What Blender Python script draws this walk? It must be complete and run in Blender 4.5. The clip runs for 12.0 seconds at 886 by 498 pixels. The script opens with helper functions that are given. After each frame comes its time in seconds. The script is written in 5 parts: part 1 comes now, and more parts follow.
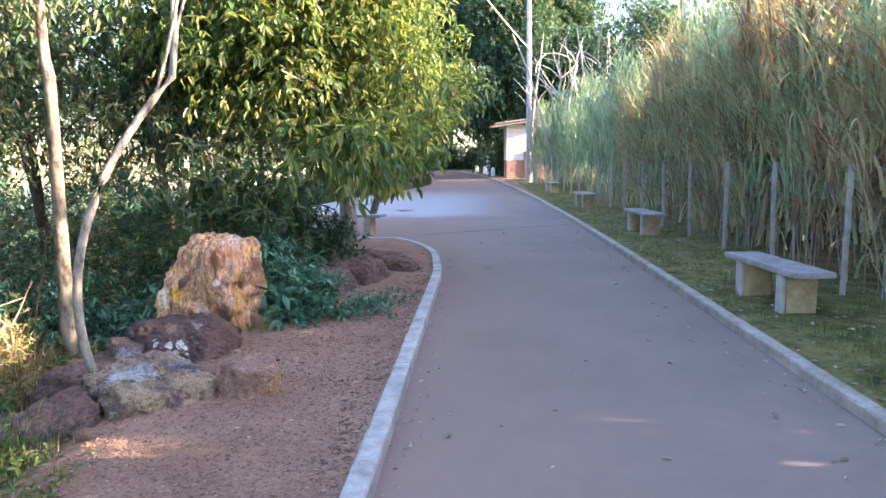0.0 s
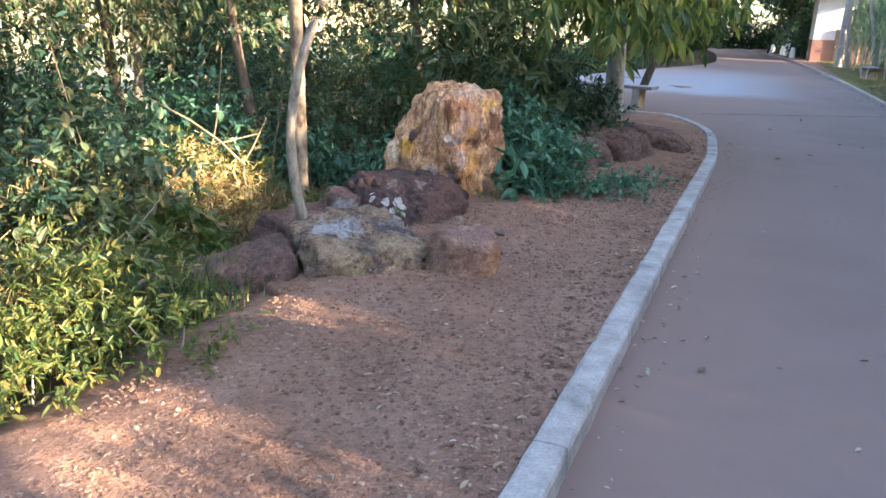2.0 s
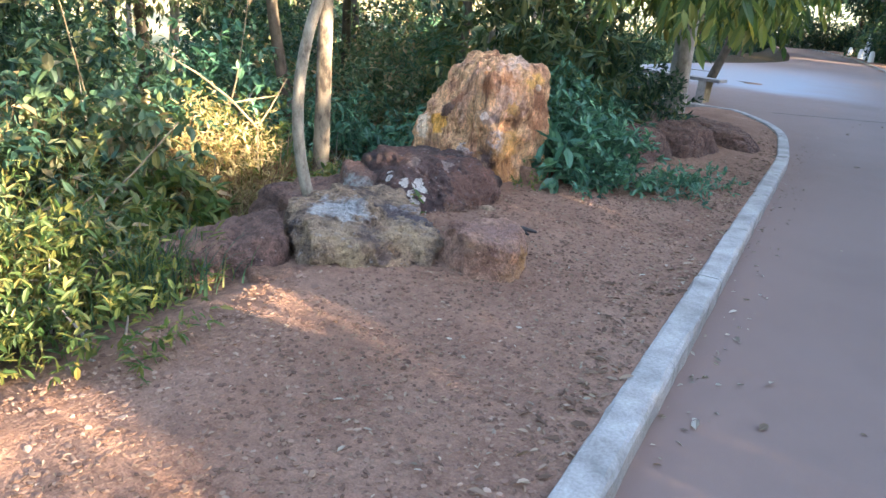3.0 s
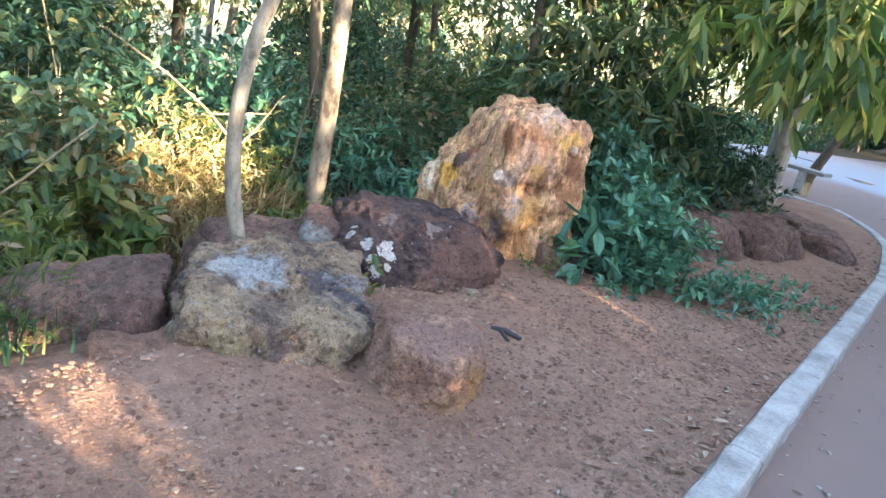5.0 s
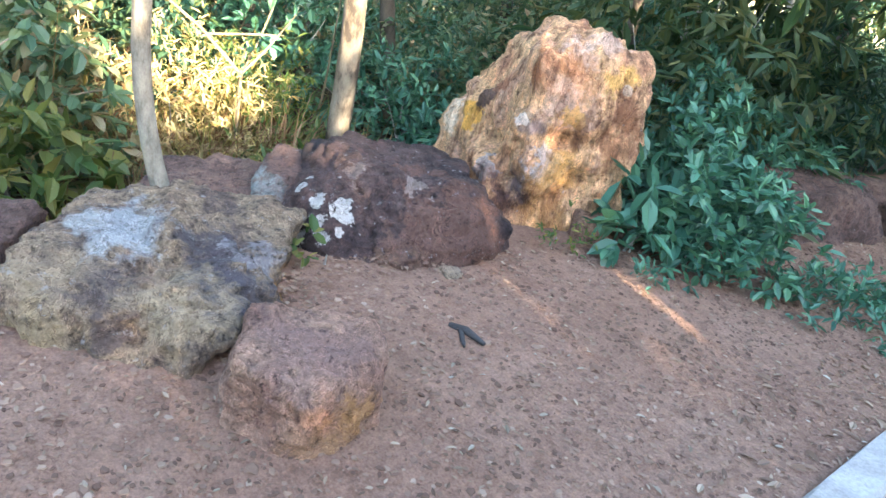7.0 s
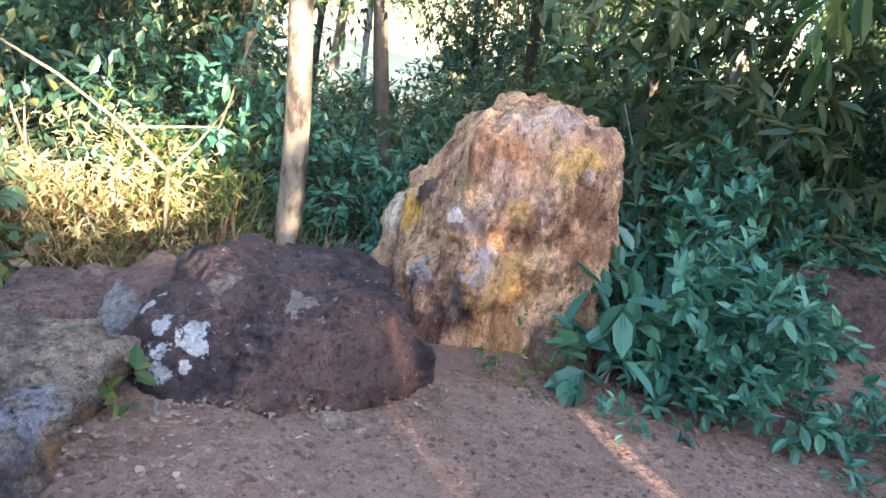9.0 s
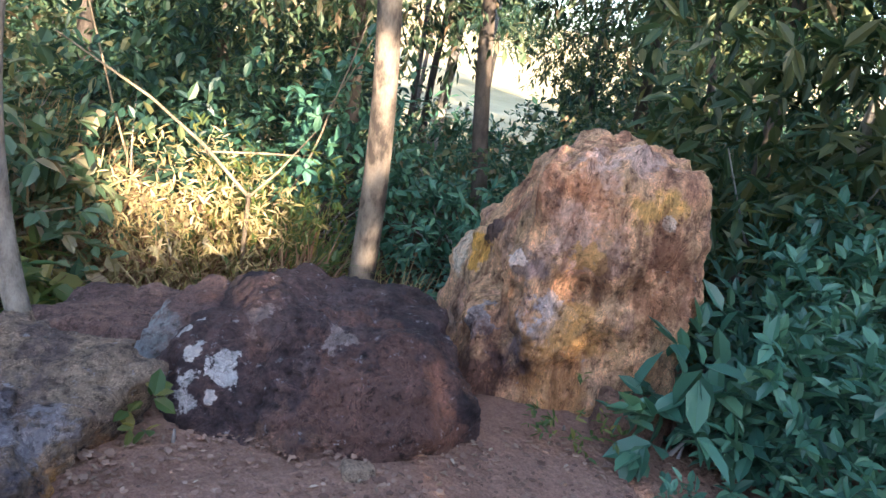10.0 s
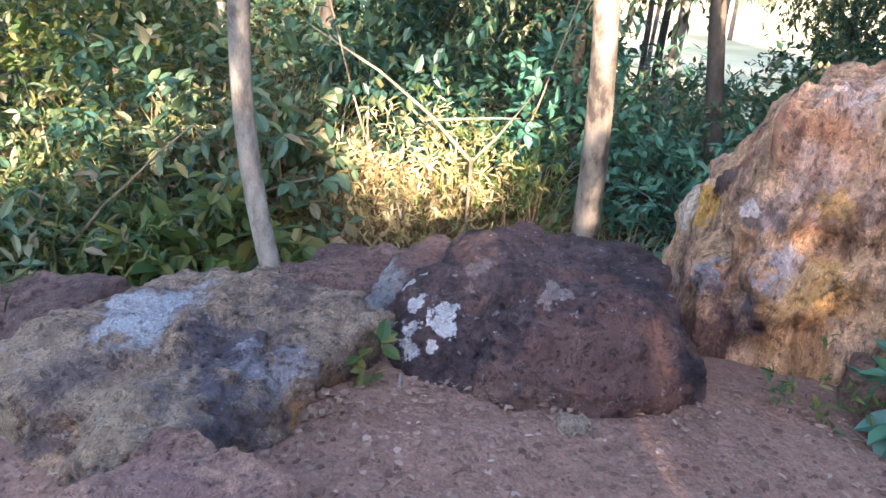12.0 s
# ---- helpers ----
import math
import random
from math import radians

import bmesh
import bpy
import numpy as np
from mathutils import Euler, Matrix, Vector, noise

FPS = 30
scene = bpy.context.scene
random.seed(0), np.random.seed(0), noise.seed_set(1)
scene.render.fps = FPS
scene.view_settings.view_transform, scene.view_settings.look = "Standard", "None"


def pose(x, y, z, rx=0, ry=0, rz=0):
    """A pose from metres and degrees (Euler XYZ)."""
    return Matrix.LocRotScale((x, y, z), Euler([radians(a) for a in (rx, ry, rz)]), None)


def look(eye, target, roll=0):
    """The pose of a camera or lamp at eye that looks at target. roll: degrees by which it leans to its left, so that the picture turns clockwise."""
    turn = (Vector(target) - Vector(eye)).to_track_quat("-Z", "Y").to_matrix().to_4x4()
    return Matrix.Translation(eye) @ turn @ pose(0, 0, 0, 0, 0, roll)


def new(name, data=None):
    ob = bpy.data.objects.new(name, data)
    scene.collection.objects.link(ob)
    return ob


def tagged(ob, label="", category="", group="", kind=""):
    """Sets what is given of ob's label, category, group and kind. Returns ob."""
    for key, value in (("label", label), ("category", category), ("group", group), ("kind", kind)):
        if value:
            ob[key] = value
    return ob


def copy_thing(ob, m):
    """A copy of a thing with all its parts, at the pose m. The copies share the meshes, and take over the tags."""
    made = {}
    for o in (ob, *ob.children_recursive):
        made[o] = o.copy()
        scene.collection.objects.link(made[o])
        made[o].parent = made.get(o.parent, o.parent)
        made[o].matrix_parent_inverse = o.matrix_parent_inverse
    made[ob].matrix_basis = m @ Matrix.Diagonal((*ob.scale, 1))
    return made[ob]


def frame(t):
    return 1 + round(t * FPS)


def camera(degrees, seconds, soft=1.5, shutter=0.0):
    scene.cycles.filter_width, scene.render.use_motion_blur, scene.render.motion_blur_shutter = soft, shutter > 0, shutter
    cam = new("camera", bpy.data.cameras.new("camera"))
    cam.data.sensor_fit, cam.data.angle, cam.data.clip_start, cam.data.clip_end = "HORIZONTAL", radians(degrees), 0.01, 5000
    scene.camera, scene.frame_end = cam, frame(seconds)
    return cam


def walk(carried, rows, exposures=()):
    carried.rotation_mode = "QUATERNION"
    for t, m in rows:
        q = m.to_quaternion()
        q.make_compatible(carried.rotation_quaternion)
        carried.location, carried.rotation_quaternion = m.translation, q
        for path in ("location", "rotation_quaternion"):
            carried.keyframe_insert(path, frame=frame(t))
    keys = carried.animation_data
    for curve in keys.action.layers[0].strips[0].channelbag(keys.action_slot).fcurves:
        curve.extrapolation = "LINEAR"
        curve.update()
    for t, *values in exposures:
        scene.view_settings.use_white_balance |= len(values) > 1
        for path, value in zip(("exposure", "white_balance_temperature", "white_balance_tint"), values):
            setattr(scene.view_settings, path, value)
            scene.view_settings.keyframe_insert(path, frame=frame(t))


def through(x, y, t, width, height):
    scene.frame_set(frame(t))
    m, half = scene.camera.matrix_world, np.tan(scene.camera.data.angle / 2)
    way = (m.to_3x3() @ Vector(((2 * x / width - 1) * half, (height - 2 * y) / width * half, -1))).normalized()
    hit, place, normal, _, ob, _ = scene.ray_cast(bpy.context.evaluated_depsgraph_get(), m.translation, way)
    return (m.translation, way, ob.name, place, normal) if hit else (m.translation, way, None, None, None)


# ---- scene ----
cam = camera(62.4, 12.0)
PATH = [
    (0, (1.078, 0.304, 1.748), (0.963, 2.484, 1.474), -0.9),
    (0.5, (1.069, 0.616, 1.695), (1.123, 2.785, 1.332), -0.8),
    (1, (1.001, 0.947, 1.623), (0.727, 3.090, 1.203), 0.3),
    (1.5, (0.975, 1.111, 1.596), (0.435, 3.190, 1.118), 1.2),
    (2, (0.961, 1.368, 1.502), (0.132, 3.303, 0.861), 1.9),
    (2.5, (0.881, 1.705, 1.415), (-0.044, 3.576, 0.719), 4.5),
    (3, (0.828, 2.020, 1.384), (-0.111, 3.881, 0.680), 5.6),
    (3.2, (0.823, 2.179, 1.365), (-0.106, 4.041, 0.651), 6.1),
    (5, (0.748, 3.207, 1.349), (-0.418, 4.966, 0.728), 13.1),
    (5.5, (0.762, 3.469, 1.324), (-0.481, 5.126, 0.582), 12.2),
    (6, (0.740, 3.763, 1.351), (-0.469, 5.409, 0.532), 11.4),
    (6.5, (0.796, 4.045, 1.362), (-0.515, 5.567, 0.466), 13.1),
    (7, (0.750, 4.297, 1.354), (-0.658, 5.735, 0.469), 13.4),
    (8.8, (0.611, 5.086, 1.293), (-0.987, 6.398, 0.538), 10.0),
    (9, (0.583, 5.156, 1.286), (-1.060, 6.463, 0.629), 10.3),
    (9.5, (0.530, 5.290, 1.282), (-1.180, 6.541, 0.689), 10.4),
    (10, (0.535, 5.405, 1.263), (-1.321, 6.424, 0.664), 11.3),
    (10.5, (0.553, 5.508, 1.263), (-1.372, 6.375, 0.646), 9.6),
    (11, (0.541, 5.567, 1.239), (-1.371, 6.428, 0.575), 5.0),
    (11.5, (0.538, 5.510, 1.222), (-1.418, 6.208, 0.494), 3.9),
    (12, (0.552, 5.456, 1.218), (-1.475, 5.827, 0.448), 4.6),
]
EXPOSURES = [(0.0, 3.76, 6100, 22), (0.5, 4.35, 6400, 21), (1.0, 4.22, 6400, 21), (1.5, 3.84, 6350, 18), (2.5, 3.36, 6250, 17), (3.0, 3.74, 6300, 14), (5.0, 4.0, 6200, 12), (5.5, 4.30, 6150, 10), (7.0, 4.36, 6100, 9), (9.0, 3.95, 5700, 14), (9.5, 3.50, 5750, 17), (10.5, 3.28, 5800, 21), (11.5, 3.70, 5600, 22), (12.0, 3.68, 5650, 22)]
walk(cam, [(t, look(e, a, r)) for t, e, a, r in PATH], EXPOSURES)

# ---- world, sun ----
SUN_EL, SUN_AZ = 16.0, -96.0         # degrees; the sun stands low behind the reeds
world = bpy.data.worlds.new("sky")
scene.world = world
world.use_nodes = True
wn = world.node_tree
sky = wn.nodes.new("ShaderNodeTexSky")
sky.sky_type = "NISHITA"
sky.sun_disc = False
sky.sun_elevation = radians(SUN_EL)
sky.sun_rotation = radians(-SUN_AZ)
sky.air_density, sky.dust_density = 1.0, 1.6
bg = wn.nodes["Background"]
bg.inputs["Strength"].default_value = 0.11
wn.links.new(sky.outputs[0], bg.inputs[0])
sun_data = bpy.data.lights.new("sun", "SUN")
sun_data.energy, sun_data.angle, sun_data.color = 5.0, radians(0.5), (1.0, 0.765, 0.49)
sun = new("sun", sun_data)
# unit vector towards the sun
TO_SUN = Vector((-math.sin(radians(SUN_AZ)) * math.cos(radians(SUN_EL)),
                 math.cos(radians(SUN_AZ)) * math.cos(radians(SUN_EL)), math.sin(radians(SUN_EL))))
sun.matrix_world = look(TO_SUN * 60, (0, 0, 0))

# ---- materials ----
def mat_base(name, rough=0.8, spec=0.3):
    m = bpy.data.materials.new(name)
    m.use_nodes = True
    nt = m.node_tree
    b = nt.nodes["Principled BSDF"]
    b.inputs["Roughness"].default_value = rough
    b.inputs["Specular IOR Level"].default_value = spec
    return m, nt, b


def node(nt, kind, **values):
    n = nt.nodes.new(kind)
    for k, v in values.items():
        n.inputs[k.replace("_", " ")].default_value = v
    return n


def ramp(nt, source, stops):
    n = nt.nodes.new("ShaderNodeValToRGB")
    e = n.color_ramp.elements
    while len(e) < len(stops):
        e.new(0.5)
    for i, (p, c) in enumerate(stops):
        e[i].position, e[i].color = p, (*c, 1)
    nt.links.new(source, n.inputs[0])
    return n.outputs[0]


def noise_of(nt, scale, detail=6, rough=0.6, distortion=0.0, coords=None, w=0.0):
    n = nt.nodes.new("ShaderNodeTexNoise")
    n.noise_dimensions = "4D"
    n.inputs["W"].default_value = w
    n.inputs["Scale"].default_value, n.inputs["Detail"].default_value = scale, detail
    n.inputs["Roughness"].default_value, n.inputs["Distortion"].default_value = rough, distortion
    if coords is None:
        coords = nt.nodes.new("ShaderNodeTexCoord").outputs["Object"]
    nt.links.new(coords, n.inputs["Vector"])
    return n.outputs["Fac"]


def mix(nt, fac, a, b, mode="MIX"):
    n = nt.nodes.new("ShaderNodeMix")
    n.data_type, n.blend_type = "RGBA", mode
    for sock, v in ((n.inputs[0], fac), (n.inputs[6], a), (n.inputs[7], b)):
        if hasattr(v, "is_output"):
            nt.links.new(v, sock)
        elif isinstance(v, (int, float)):
            sock.default_value = v
        else:
            sock.default_value = (*v, 1)
    return n.outputs[2]


def sums(nt, op, a, b):
    n = nt.nodes.new("ShaderNodeMath")
    n.operation = op
    n.use_clamp = False
    for sock, v in ((n.inputs[0], a), (n.inputs[1], b)):
        if hasattr(v, "is_output"):
            nt.links.new(v, sock)
        else:
            sock.default_value = v
    return n.outputs[0]


def bump(nt, b, height, strength=0.5, dist=0.02, after=None):
    n = nt.nodes.new("ShaderNodeBump")
    n.inputs["Strength"].default_value, n.inputs["Distance"].default_value = strength, dist
    nt.links.new(height, n.inputs["Height"])
    if after is not None:
        nt.links.new(after, n.inputs["Normal"])
    nt.links.new(n.outputs[0], b.inputs["Normal"])
    return n.outputs[0]


def object_coords(nt):
    return nt.nodes.new("ShaderNodeTexCoord").outputs["Object"]


def patch(nt, centre, radius, wobble=0.5, scale=14.0):
    """A stain or painted sheen with a ragged edge round a point of the thing: 1 inside, 0 outside."""
    co = object_coords(nt)
    d = nt.nodes.new("ShaderNodeVectorMath")
    d.operation = "DISTANCE"
    nt.links.new(co, d.inputs[0])
    d.inputs[1].default_value = centre
    n = noise_of(nt, scale, 5, 0.65, coords=co)
    v = sums(nt, "ADD", sums(nt, "DIVIDE", d.outputs["Value"], radius), sums(nt, "MULTIPLY", sums(nt, "SUBTRACT", n, 0.5), wobble * 9))
    r = ramp(nt, v, [(0.84 if radius < 0.07 else 0.35, (1, 1, 1)), (1.0, (0, 0, 0))])
    return r


def leaf_material(name, stops, through=0.35, rough=0.45, spec=0.35, tint=(1.25, 1.25, 0.65)):
    m, nt, b = mat_base(name, rough, spec)
    geo = nt.nodes.new("ShaderNodeNewGeometry")
    col = ramp(nt, geo.outputs["Random Per Island"], stops)
    n = noise_of(nt, 1.3, 3, 0.6)
    col = mix(nt, 0.55, col, ramp(nt, n, [(0.35, (0.35, 0.38, 0.33)), (0.62, (1, 1, 1))]), "MULTIPLY")
    nt.links.new(col, b.inputs["Base Color"])
    tr = nt.nodes.new("ShaderNodeBsdfTranslucent")
    warm = mix(nt, 1.0, col, tint, "MULTIPLY")
    nt.links.new(warm, tr.inputs["Color"])
    mx = nt.nodes.new("ShaderNodeMixShader")
    mx.inputs[0].default_value = through
    nt.links.new(b.outputs[0], mx.inputs[1])
    nt.links.new(tr.outputs[0], mx.inputs[2])
    nt.links.new(mx.outputs[0], nt.nodes["Material Output"].inputs["Surface"])
    return m


LEAF_DARK = leaf_material("dark_green_leaves", [(0.0, (0.018, 0.050, 0.041)), (0.45, (0.036, 0.090, 0.065)), (0.8, (0.068, 0.135, 0.075)), (0.97, (0.144, 0.180, 0.081)), (1.0, (0.270, 0.234, 0.108))])
LEAF_BLUE = leaf_material("bluish_green_leaves", [(0.0, (0.035, 0.105, 0.072)), (0.6, (0.070, 0.185, 0.120)), (1.0, (0.130, 0.265, 0.150))], 0.22, 0.42, 0.45)
LEAF_MIX = leaf_material("mixed_underwood_leaves", [(0.0, (0.045, 0.098, 0.060)), (0.4, (0.100, 0.165, 0.090)), (0.7, (0.160, 0.205, 0.108)), (0.88, (0.26, 0.24, 0.15)), (1.0, (0.35, 0.24, 0.155))], 0.35)
LEAF_LIME = leaf_material("yellow_green_leaves", [(0.0, (0.045, 0.098, 0.032)), (0.5, (0.105, 0.150, 0.045)), (0.85, (0.195, 0.203, 0.063)), (1.0, (0.300, 0.247, 0.081))], 0.45)
LEAF_TREE = leaf_material("street_tree_leaves", [(0.0, (0.034, 0.075, 0.043)), (0.5, (0.075, 0.124, 0.062)), (0.8, (0.143, 0.165, 0.079)), (1.0, (0.255, 0.240, 0.112))], 0.42)
LEAF_STREET = leaf_material("sunlit_street_tree_leaves", [(0.0, (0.050, 0.105, 0.045)), (0.45, (0.105, 0.170, 0.060)), (0.75, (0.21, 0.25, 0.075)), (1.0, (0.36, 0.34, 0.12))], 0.5)
RED_STRAW = leaf_material("reddish_dry_straw", [(0.0, (0.150, 0.075, 0.049)), (0.5, (0.315, 0.188, 0.120)), (1.0, (0.450, 0.330, 0.210))], 0.3, 0.7, 0.15, (0.900, 0.788, 0.600))
# pale fern, lightened so that its sunlight is partly in the colour
LIT_FERN = leaf_material("sunlit_pale_fern_leaves", [(0.0, (0.33, 0.27, 0.11)), (0.5, (0.49, 0.41, 0.20)), (1.0, (0.64, 0.52, 0.32))], 0.35)
STRAW = leaf_material("dry_straw", [(0.0, (0.135, 0.075, 0.045)), (0.4, (0.300, 0.217, 0.112)), (0.75, (0.390, 0.338, 0.180)), (1.0, (0.270, 0.285, 0.120))], 0.3, 0.7, 0.15, (0.900, 0.825, 0.525))
REED_DRY = leaf_material("dry_reed_blades", [(0.0, (0.20, 0.115, 0.08)), (0.3, (0.38, 0.26, 0.17)), (0.6, (0.48, 0.44, 0.25)), (0.8, (0.58, 0.50, 0.33)), (1.0, (0.64, 0.57, 0.41))], 0.4, 0.65, 0.2, (1.0, 0.95, 0.72))
REED_GREEN = leaf_material("blue_green_reed_blades", [(0.0, (0.13, 0.23, 0.14)), (0.5, (0.25, 0.38, 0.23)), (0.85, (0.40, 0.49, 0.31)), (1.0, (0.58, 0.53, 0.37))], 0.42, 0.55, 0.3, (1.0, 1.0, 0.78))
LITTER = leaf_material("fallen_leaves", [(0.0, (0.105, 0.066, 0.049)), (0.4, (0.185, 0.120, 0.088)), (0.8, (0.29, 0.205, 0.15)), (1.0, (0.42, 0.34, 0.265))], 0.1, 0.8, 0.2)

PALE_LITTER = leaf_material("pale_fallen_leaves", [(0.0, (0.149, 0.108, 0.075)), (0.5, (0.297, 0.248, 0.198)), (1.0, (0.454, 0.413, 0.355))], 0.1, 0.8, 0.2)


def soil_material():
    m, nt, b = mat_base("red_soil", 0.95, 0.15)
    co = object_coords(nt)
    big = noise_of(nt, 1.7, 5, 0.6, coords=co)
    mid = noise_of(nt, 17, 8, 0.7, coords=co, w=3)
    fine = noise_of(nt, 130, 4, 0.7, coords=co, w=7)
    c = ramp(nt, big, [(0.3, (0.205, 0.119, 0.084)), (0.55, (0.268, 0.165, 0.120)), (0.75, (0.315, 0.204, 0.152))])
    c = mix(nt, 0.65, c, ramp(nt, mid, [(0.34, (0.62, 0.57, 0.55)), (0.52, (1, 1, 1)), (0.70, (1.25, 1.22, 1.2))]), "MULTIPLY")
    c = mix(nt, 0.5, c, ramp(nt, fine, [(0.36, (0.50, 0.46, 0.44)), (0.52, (1, 1, 1)), (0.68, (1.5, 1.46, 1.42))]), "MULTIPLY")
    vo = nt.nodes.new("ShaderNodeTexVoronoi")
    vo.inputs["Scale"].default_value = 55
    nt.links.new(co, vo.inputs["Vector"])
    # green-brown turf right of the road, leaf mould under the wood
    sep = nt.nodes.new("ShaderNodeSeparateXYZ")
    nt.links.new(co, sep.inputs[0])
    turf = ramp(nt, noise_of(nt, 3.2, 9, 0.75, coords=co, w=11), [(0.36, (0.045, 0.036, 0.022)), (0.45, (0.098, 0.090, 0.036)), (0.54, (0.165, 0.150, 0.058)), (0.66, (0.23, 0.165, 0.092))])
    turf = mix(nt, 0.6, turf, ramp(nt, noise_of(nt, 90, 4, 0.7, coords=co, w=13), [(0.3, (0.35, 0.35, 0.3)), (0.6, (1.2, 1.2, 1.1))]), "MULTIPLY")
    side = ramp(nt, sums(nt, "MULTIPLY", sep.outputs[0], 0.1), [(0.335, (0, 0, 0)), (0.345, (1, 1, 1))])
    c = mix(nt, side, c, turf)
    edge = sums(nt, "ADD", sums(nt, "MULTIPLY", sep.outputs[0], 0.2), sums(nt, "MULTIPLY", mid, 0.16))
    mould = ramp(nt, noise_of(nt, 9, 7, 0.7, coords=co, w=17), [(0.3, (0.025, 0.020, 0.014)), (0.6, (0.075, 0.055, 0.032)), (0.8, (0.15, 0.10, 0.06))])
    left = ramp(nt, sums(nt, "ADD", edge, 0.7), [(0.44, (1, 1, 1)), (0.52, (0, 0, 0))])
    c = mix(nt, left, c, mould)
    far = ramp(nt, sums(nt, "ADD", sums(nt, "MULTIPLY", sep.outputs[0], 0.02), 0.7), [(0.36, (1, 1, 1)), (0.44, (0, 0, 0))])
    field = ramp(nt, noise_of(nt, 0.15, 6, 0.6, coords=co, w=19), [(0.3, (0.27, 0.24, 0.115)), (0.6, (0.44, 0.375, 0.20)), (0.8, (0.55, 0.475, 0.28))])
    c = mix(nt, far, c, field)
    nt.links.new(c, b.inputs["Base Color"])
    h = sums(nt, "ADD", sums(nt, "MULTIPLY", mid, 1.2), sums(nt, "ADD", sums(nt, "MULTIPLY", fine, 0.35), sums(nt, "MULTIPLY", vo.outputs["Distance"], 0.35)))
    bump(nt, b, h, 0.8, 0.03)
    return m


def asphalt_material():
    m, nt, b = mat_base("worn_asphalt", 0.85, 0.3)
    co = object_coords(nt)
    big = noise_of(nt, 0.55, 5, 0.6, coords=co)
    mid = noise_of(nt, 6, 7, 0.65, coords=co, w=2)
    fine = noise_of(nt, 240, 3, 0.7, coords=co, w=5)
    c = ramp(nt, big, [(0.3, (0.150, 0.113, 0.099)), (0.5, (0.182, 0.138, 0.121)), (0.7, (0.208, 0.157, 0.136))])
    c = mix(nt, 0.5, c, ramp(nt, mid, [(0.3, (0.72, 0.70, 0.70)), (0.6, (1.05, 1.03, 1.02))]), "MULTIPLY")
    c = mix(nt, 0.35, c, ramp(nt, fine, [(0.3, (0.55, 0.55, 0.55)), (0.7, (1.4, 1.4, 1.4))]), "MULTIPLY")
    # red dust swept towards the kerbs
    sep = nt.nodes.new("ShaderNodeSeparateXYZ")
    nt.links.new(co, sep.inputs[0])
    e = sums(nt, "ADD", sums(nt, "MULTIPLY", sep.outputs[0], 1.0), sums(nt, "MULTIPLY", sums(nt, "SUBTRACT", mid, 0.5), 0.5))
    dust = ramp(nt, sums(nt, "MULTIPLY", e, 0.28), [(0.14, (0.9, 0.9, 0.9)), (0.28, (0.55, 0.55, 0.55)), (0.58, (0.4, 0.4, 0.4)), (0.82, (0, 0, 0))])
    c = mix(nt, sums(nt, "MULTIPLY", dust, 0.45), c, (0.21, 0.125, 0.095))
    # paler, bluish stretch before the side road
    yy = sums(nt, "ADD", sep.outputs[1], sums(nt, "MULTIPLY", sums(nt, "SUBTRACT", big, 0.5), 3.0))
    m1 = ramp(nt, sums(nt, "MULTIPLY", yy, 0.02), [(0.425, (0, 0, 0)), (0.46, (1, 1, 1)), (0.60, (0.8, 0.8, 0.8)), (0.80, (0, 0, 0))])
    xx = sums(nt, "ADD", sep.outputs[0], sums(nt, "MULTIPLY", sums(nt, "SUBTRACT", big, 0.5), 2.0))
    m2 = ramp(nt, sums(nt, "ADD", sums(nt, "MULTIPLY", xx, 0.1), 0.5), [(0.46, (1, 1, 1)), (0.70, (0, 0, 0))])
    c = mix(nt, mix(nt, 1.0, m1, m2, "MULTIPLY"), c, (0.25, 0.262, 0.288))
    nt.links.new(c, b.inputs["Base Color"])
    nt.links.new(ramp(nt, mid, [(0.3, (0.7, 0.7, 0.7)), (0.7, (0.92, 0.92, 0.92))]), b.inputs["Roughness"])
    bump(nt, b, sums(nt, "ADD", fine, mid), 0.35, 0.006)
    return m


def concrete_material(name, dark, light, rough=0.85, scale=6.0, stain=(0.5, 0.45, 0.4)):
    m, nt, b = mat_base(name, rough, 0.3)
    co = object_coords(nt)
    n1 = noise_of(nt, scale, 7, 0.65, coords=co)
    n2 = noise_of(nt, scale * 16, 4, 0.7, coords=co, w=4)
    c = ramp(nt, n1, [(0.3, dark), (0.62, light)])
    c = mix(nt, 0.5, c, ramp(nt, n2, [(0.33, stain), (0.6, (1.1, 1.1, 1.1))]), "MULTIPLY")
    chips = ramp(nt, noise_of(nt, scale * 2.3, 8, 0.75, coords=co, w=9), [(0.60, (0, 0, 0)), (0.68, (1, 1, 1))])
    c = mix(nt, sums(nt, "MULTIPLY", chips, 0.6), c, mix(nt, 1.0, dark, (0.6, 0.55, 0.5), "MULTIPLY"))
    nt.links.new(c, b.inputs["Base Color"])
    bump(nt, b, sums(nt, "ADD", n1, sums(nt, "MULTIPLY", n2, 0.5)), 0.5, 0.01)
    return m


def bark_material(name, stops, scale=5.0):
    m, nt, b = mat_base(name, 0.85, 0.2)
    co = object_coords(nt)
    mp = nt.nodes.new("ShaderNodeMapping")
    mp.inputs["Scale"].default_value = (2.2, 2.2, 1.0)
    nt.links.new(co, mp.inputs["Vector"])
    n1 = noise_of(nt, scale, 6, 0.65, coords=mp.outputs[0])
    n2 = noise_of(nt, scale * 9, 5, 0.7, coords=mp.outputs[0], w=3)
    c = ramp(nt, n1, stops)
    c = mix(nt, 0.5, c, ramp(nt, n2, [(0.3, (0.5, 0.47, 0.44)), (0.6, (1.05, 1.05, 1.05))]), "MULTIPLY")
    nt.links.new(c, b.inputs["Base Color"])
    bump(nt, b, sums(nt, "ADD", n1, n2), 0.5, 0.012)
    return m


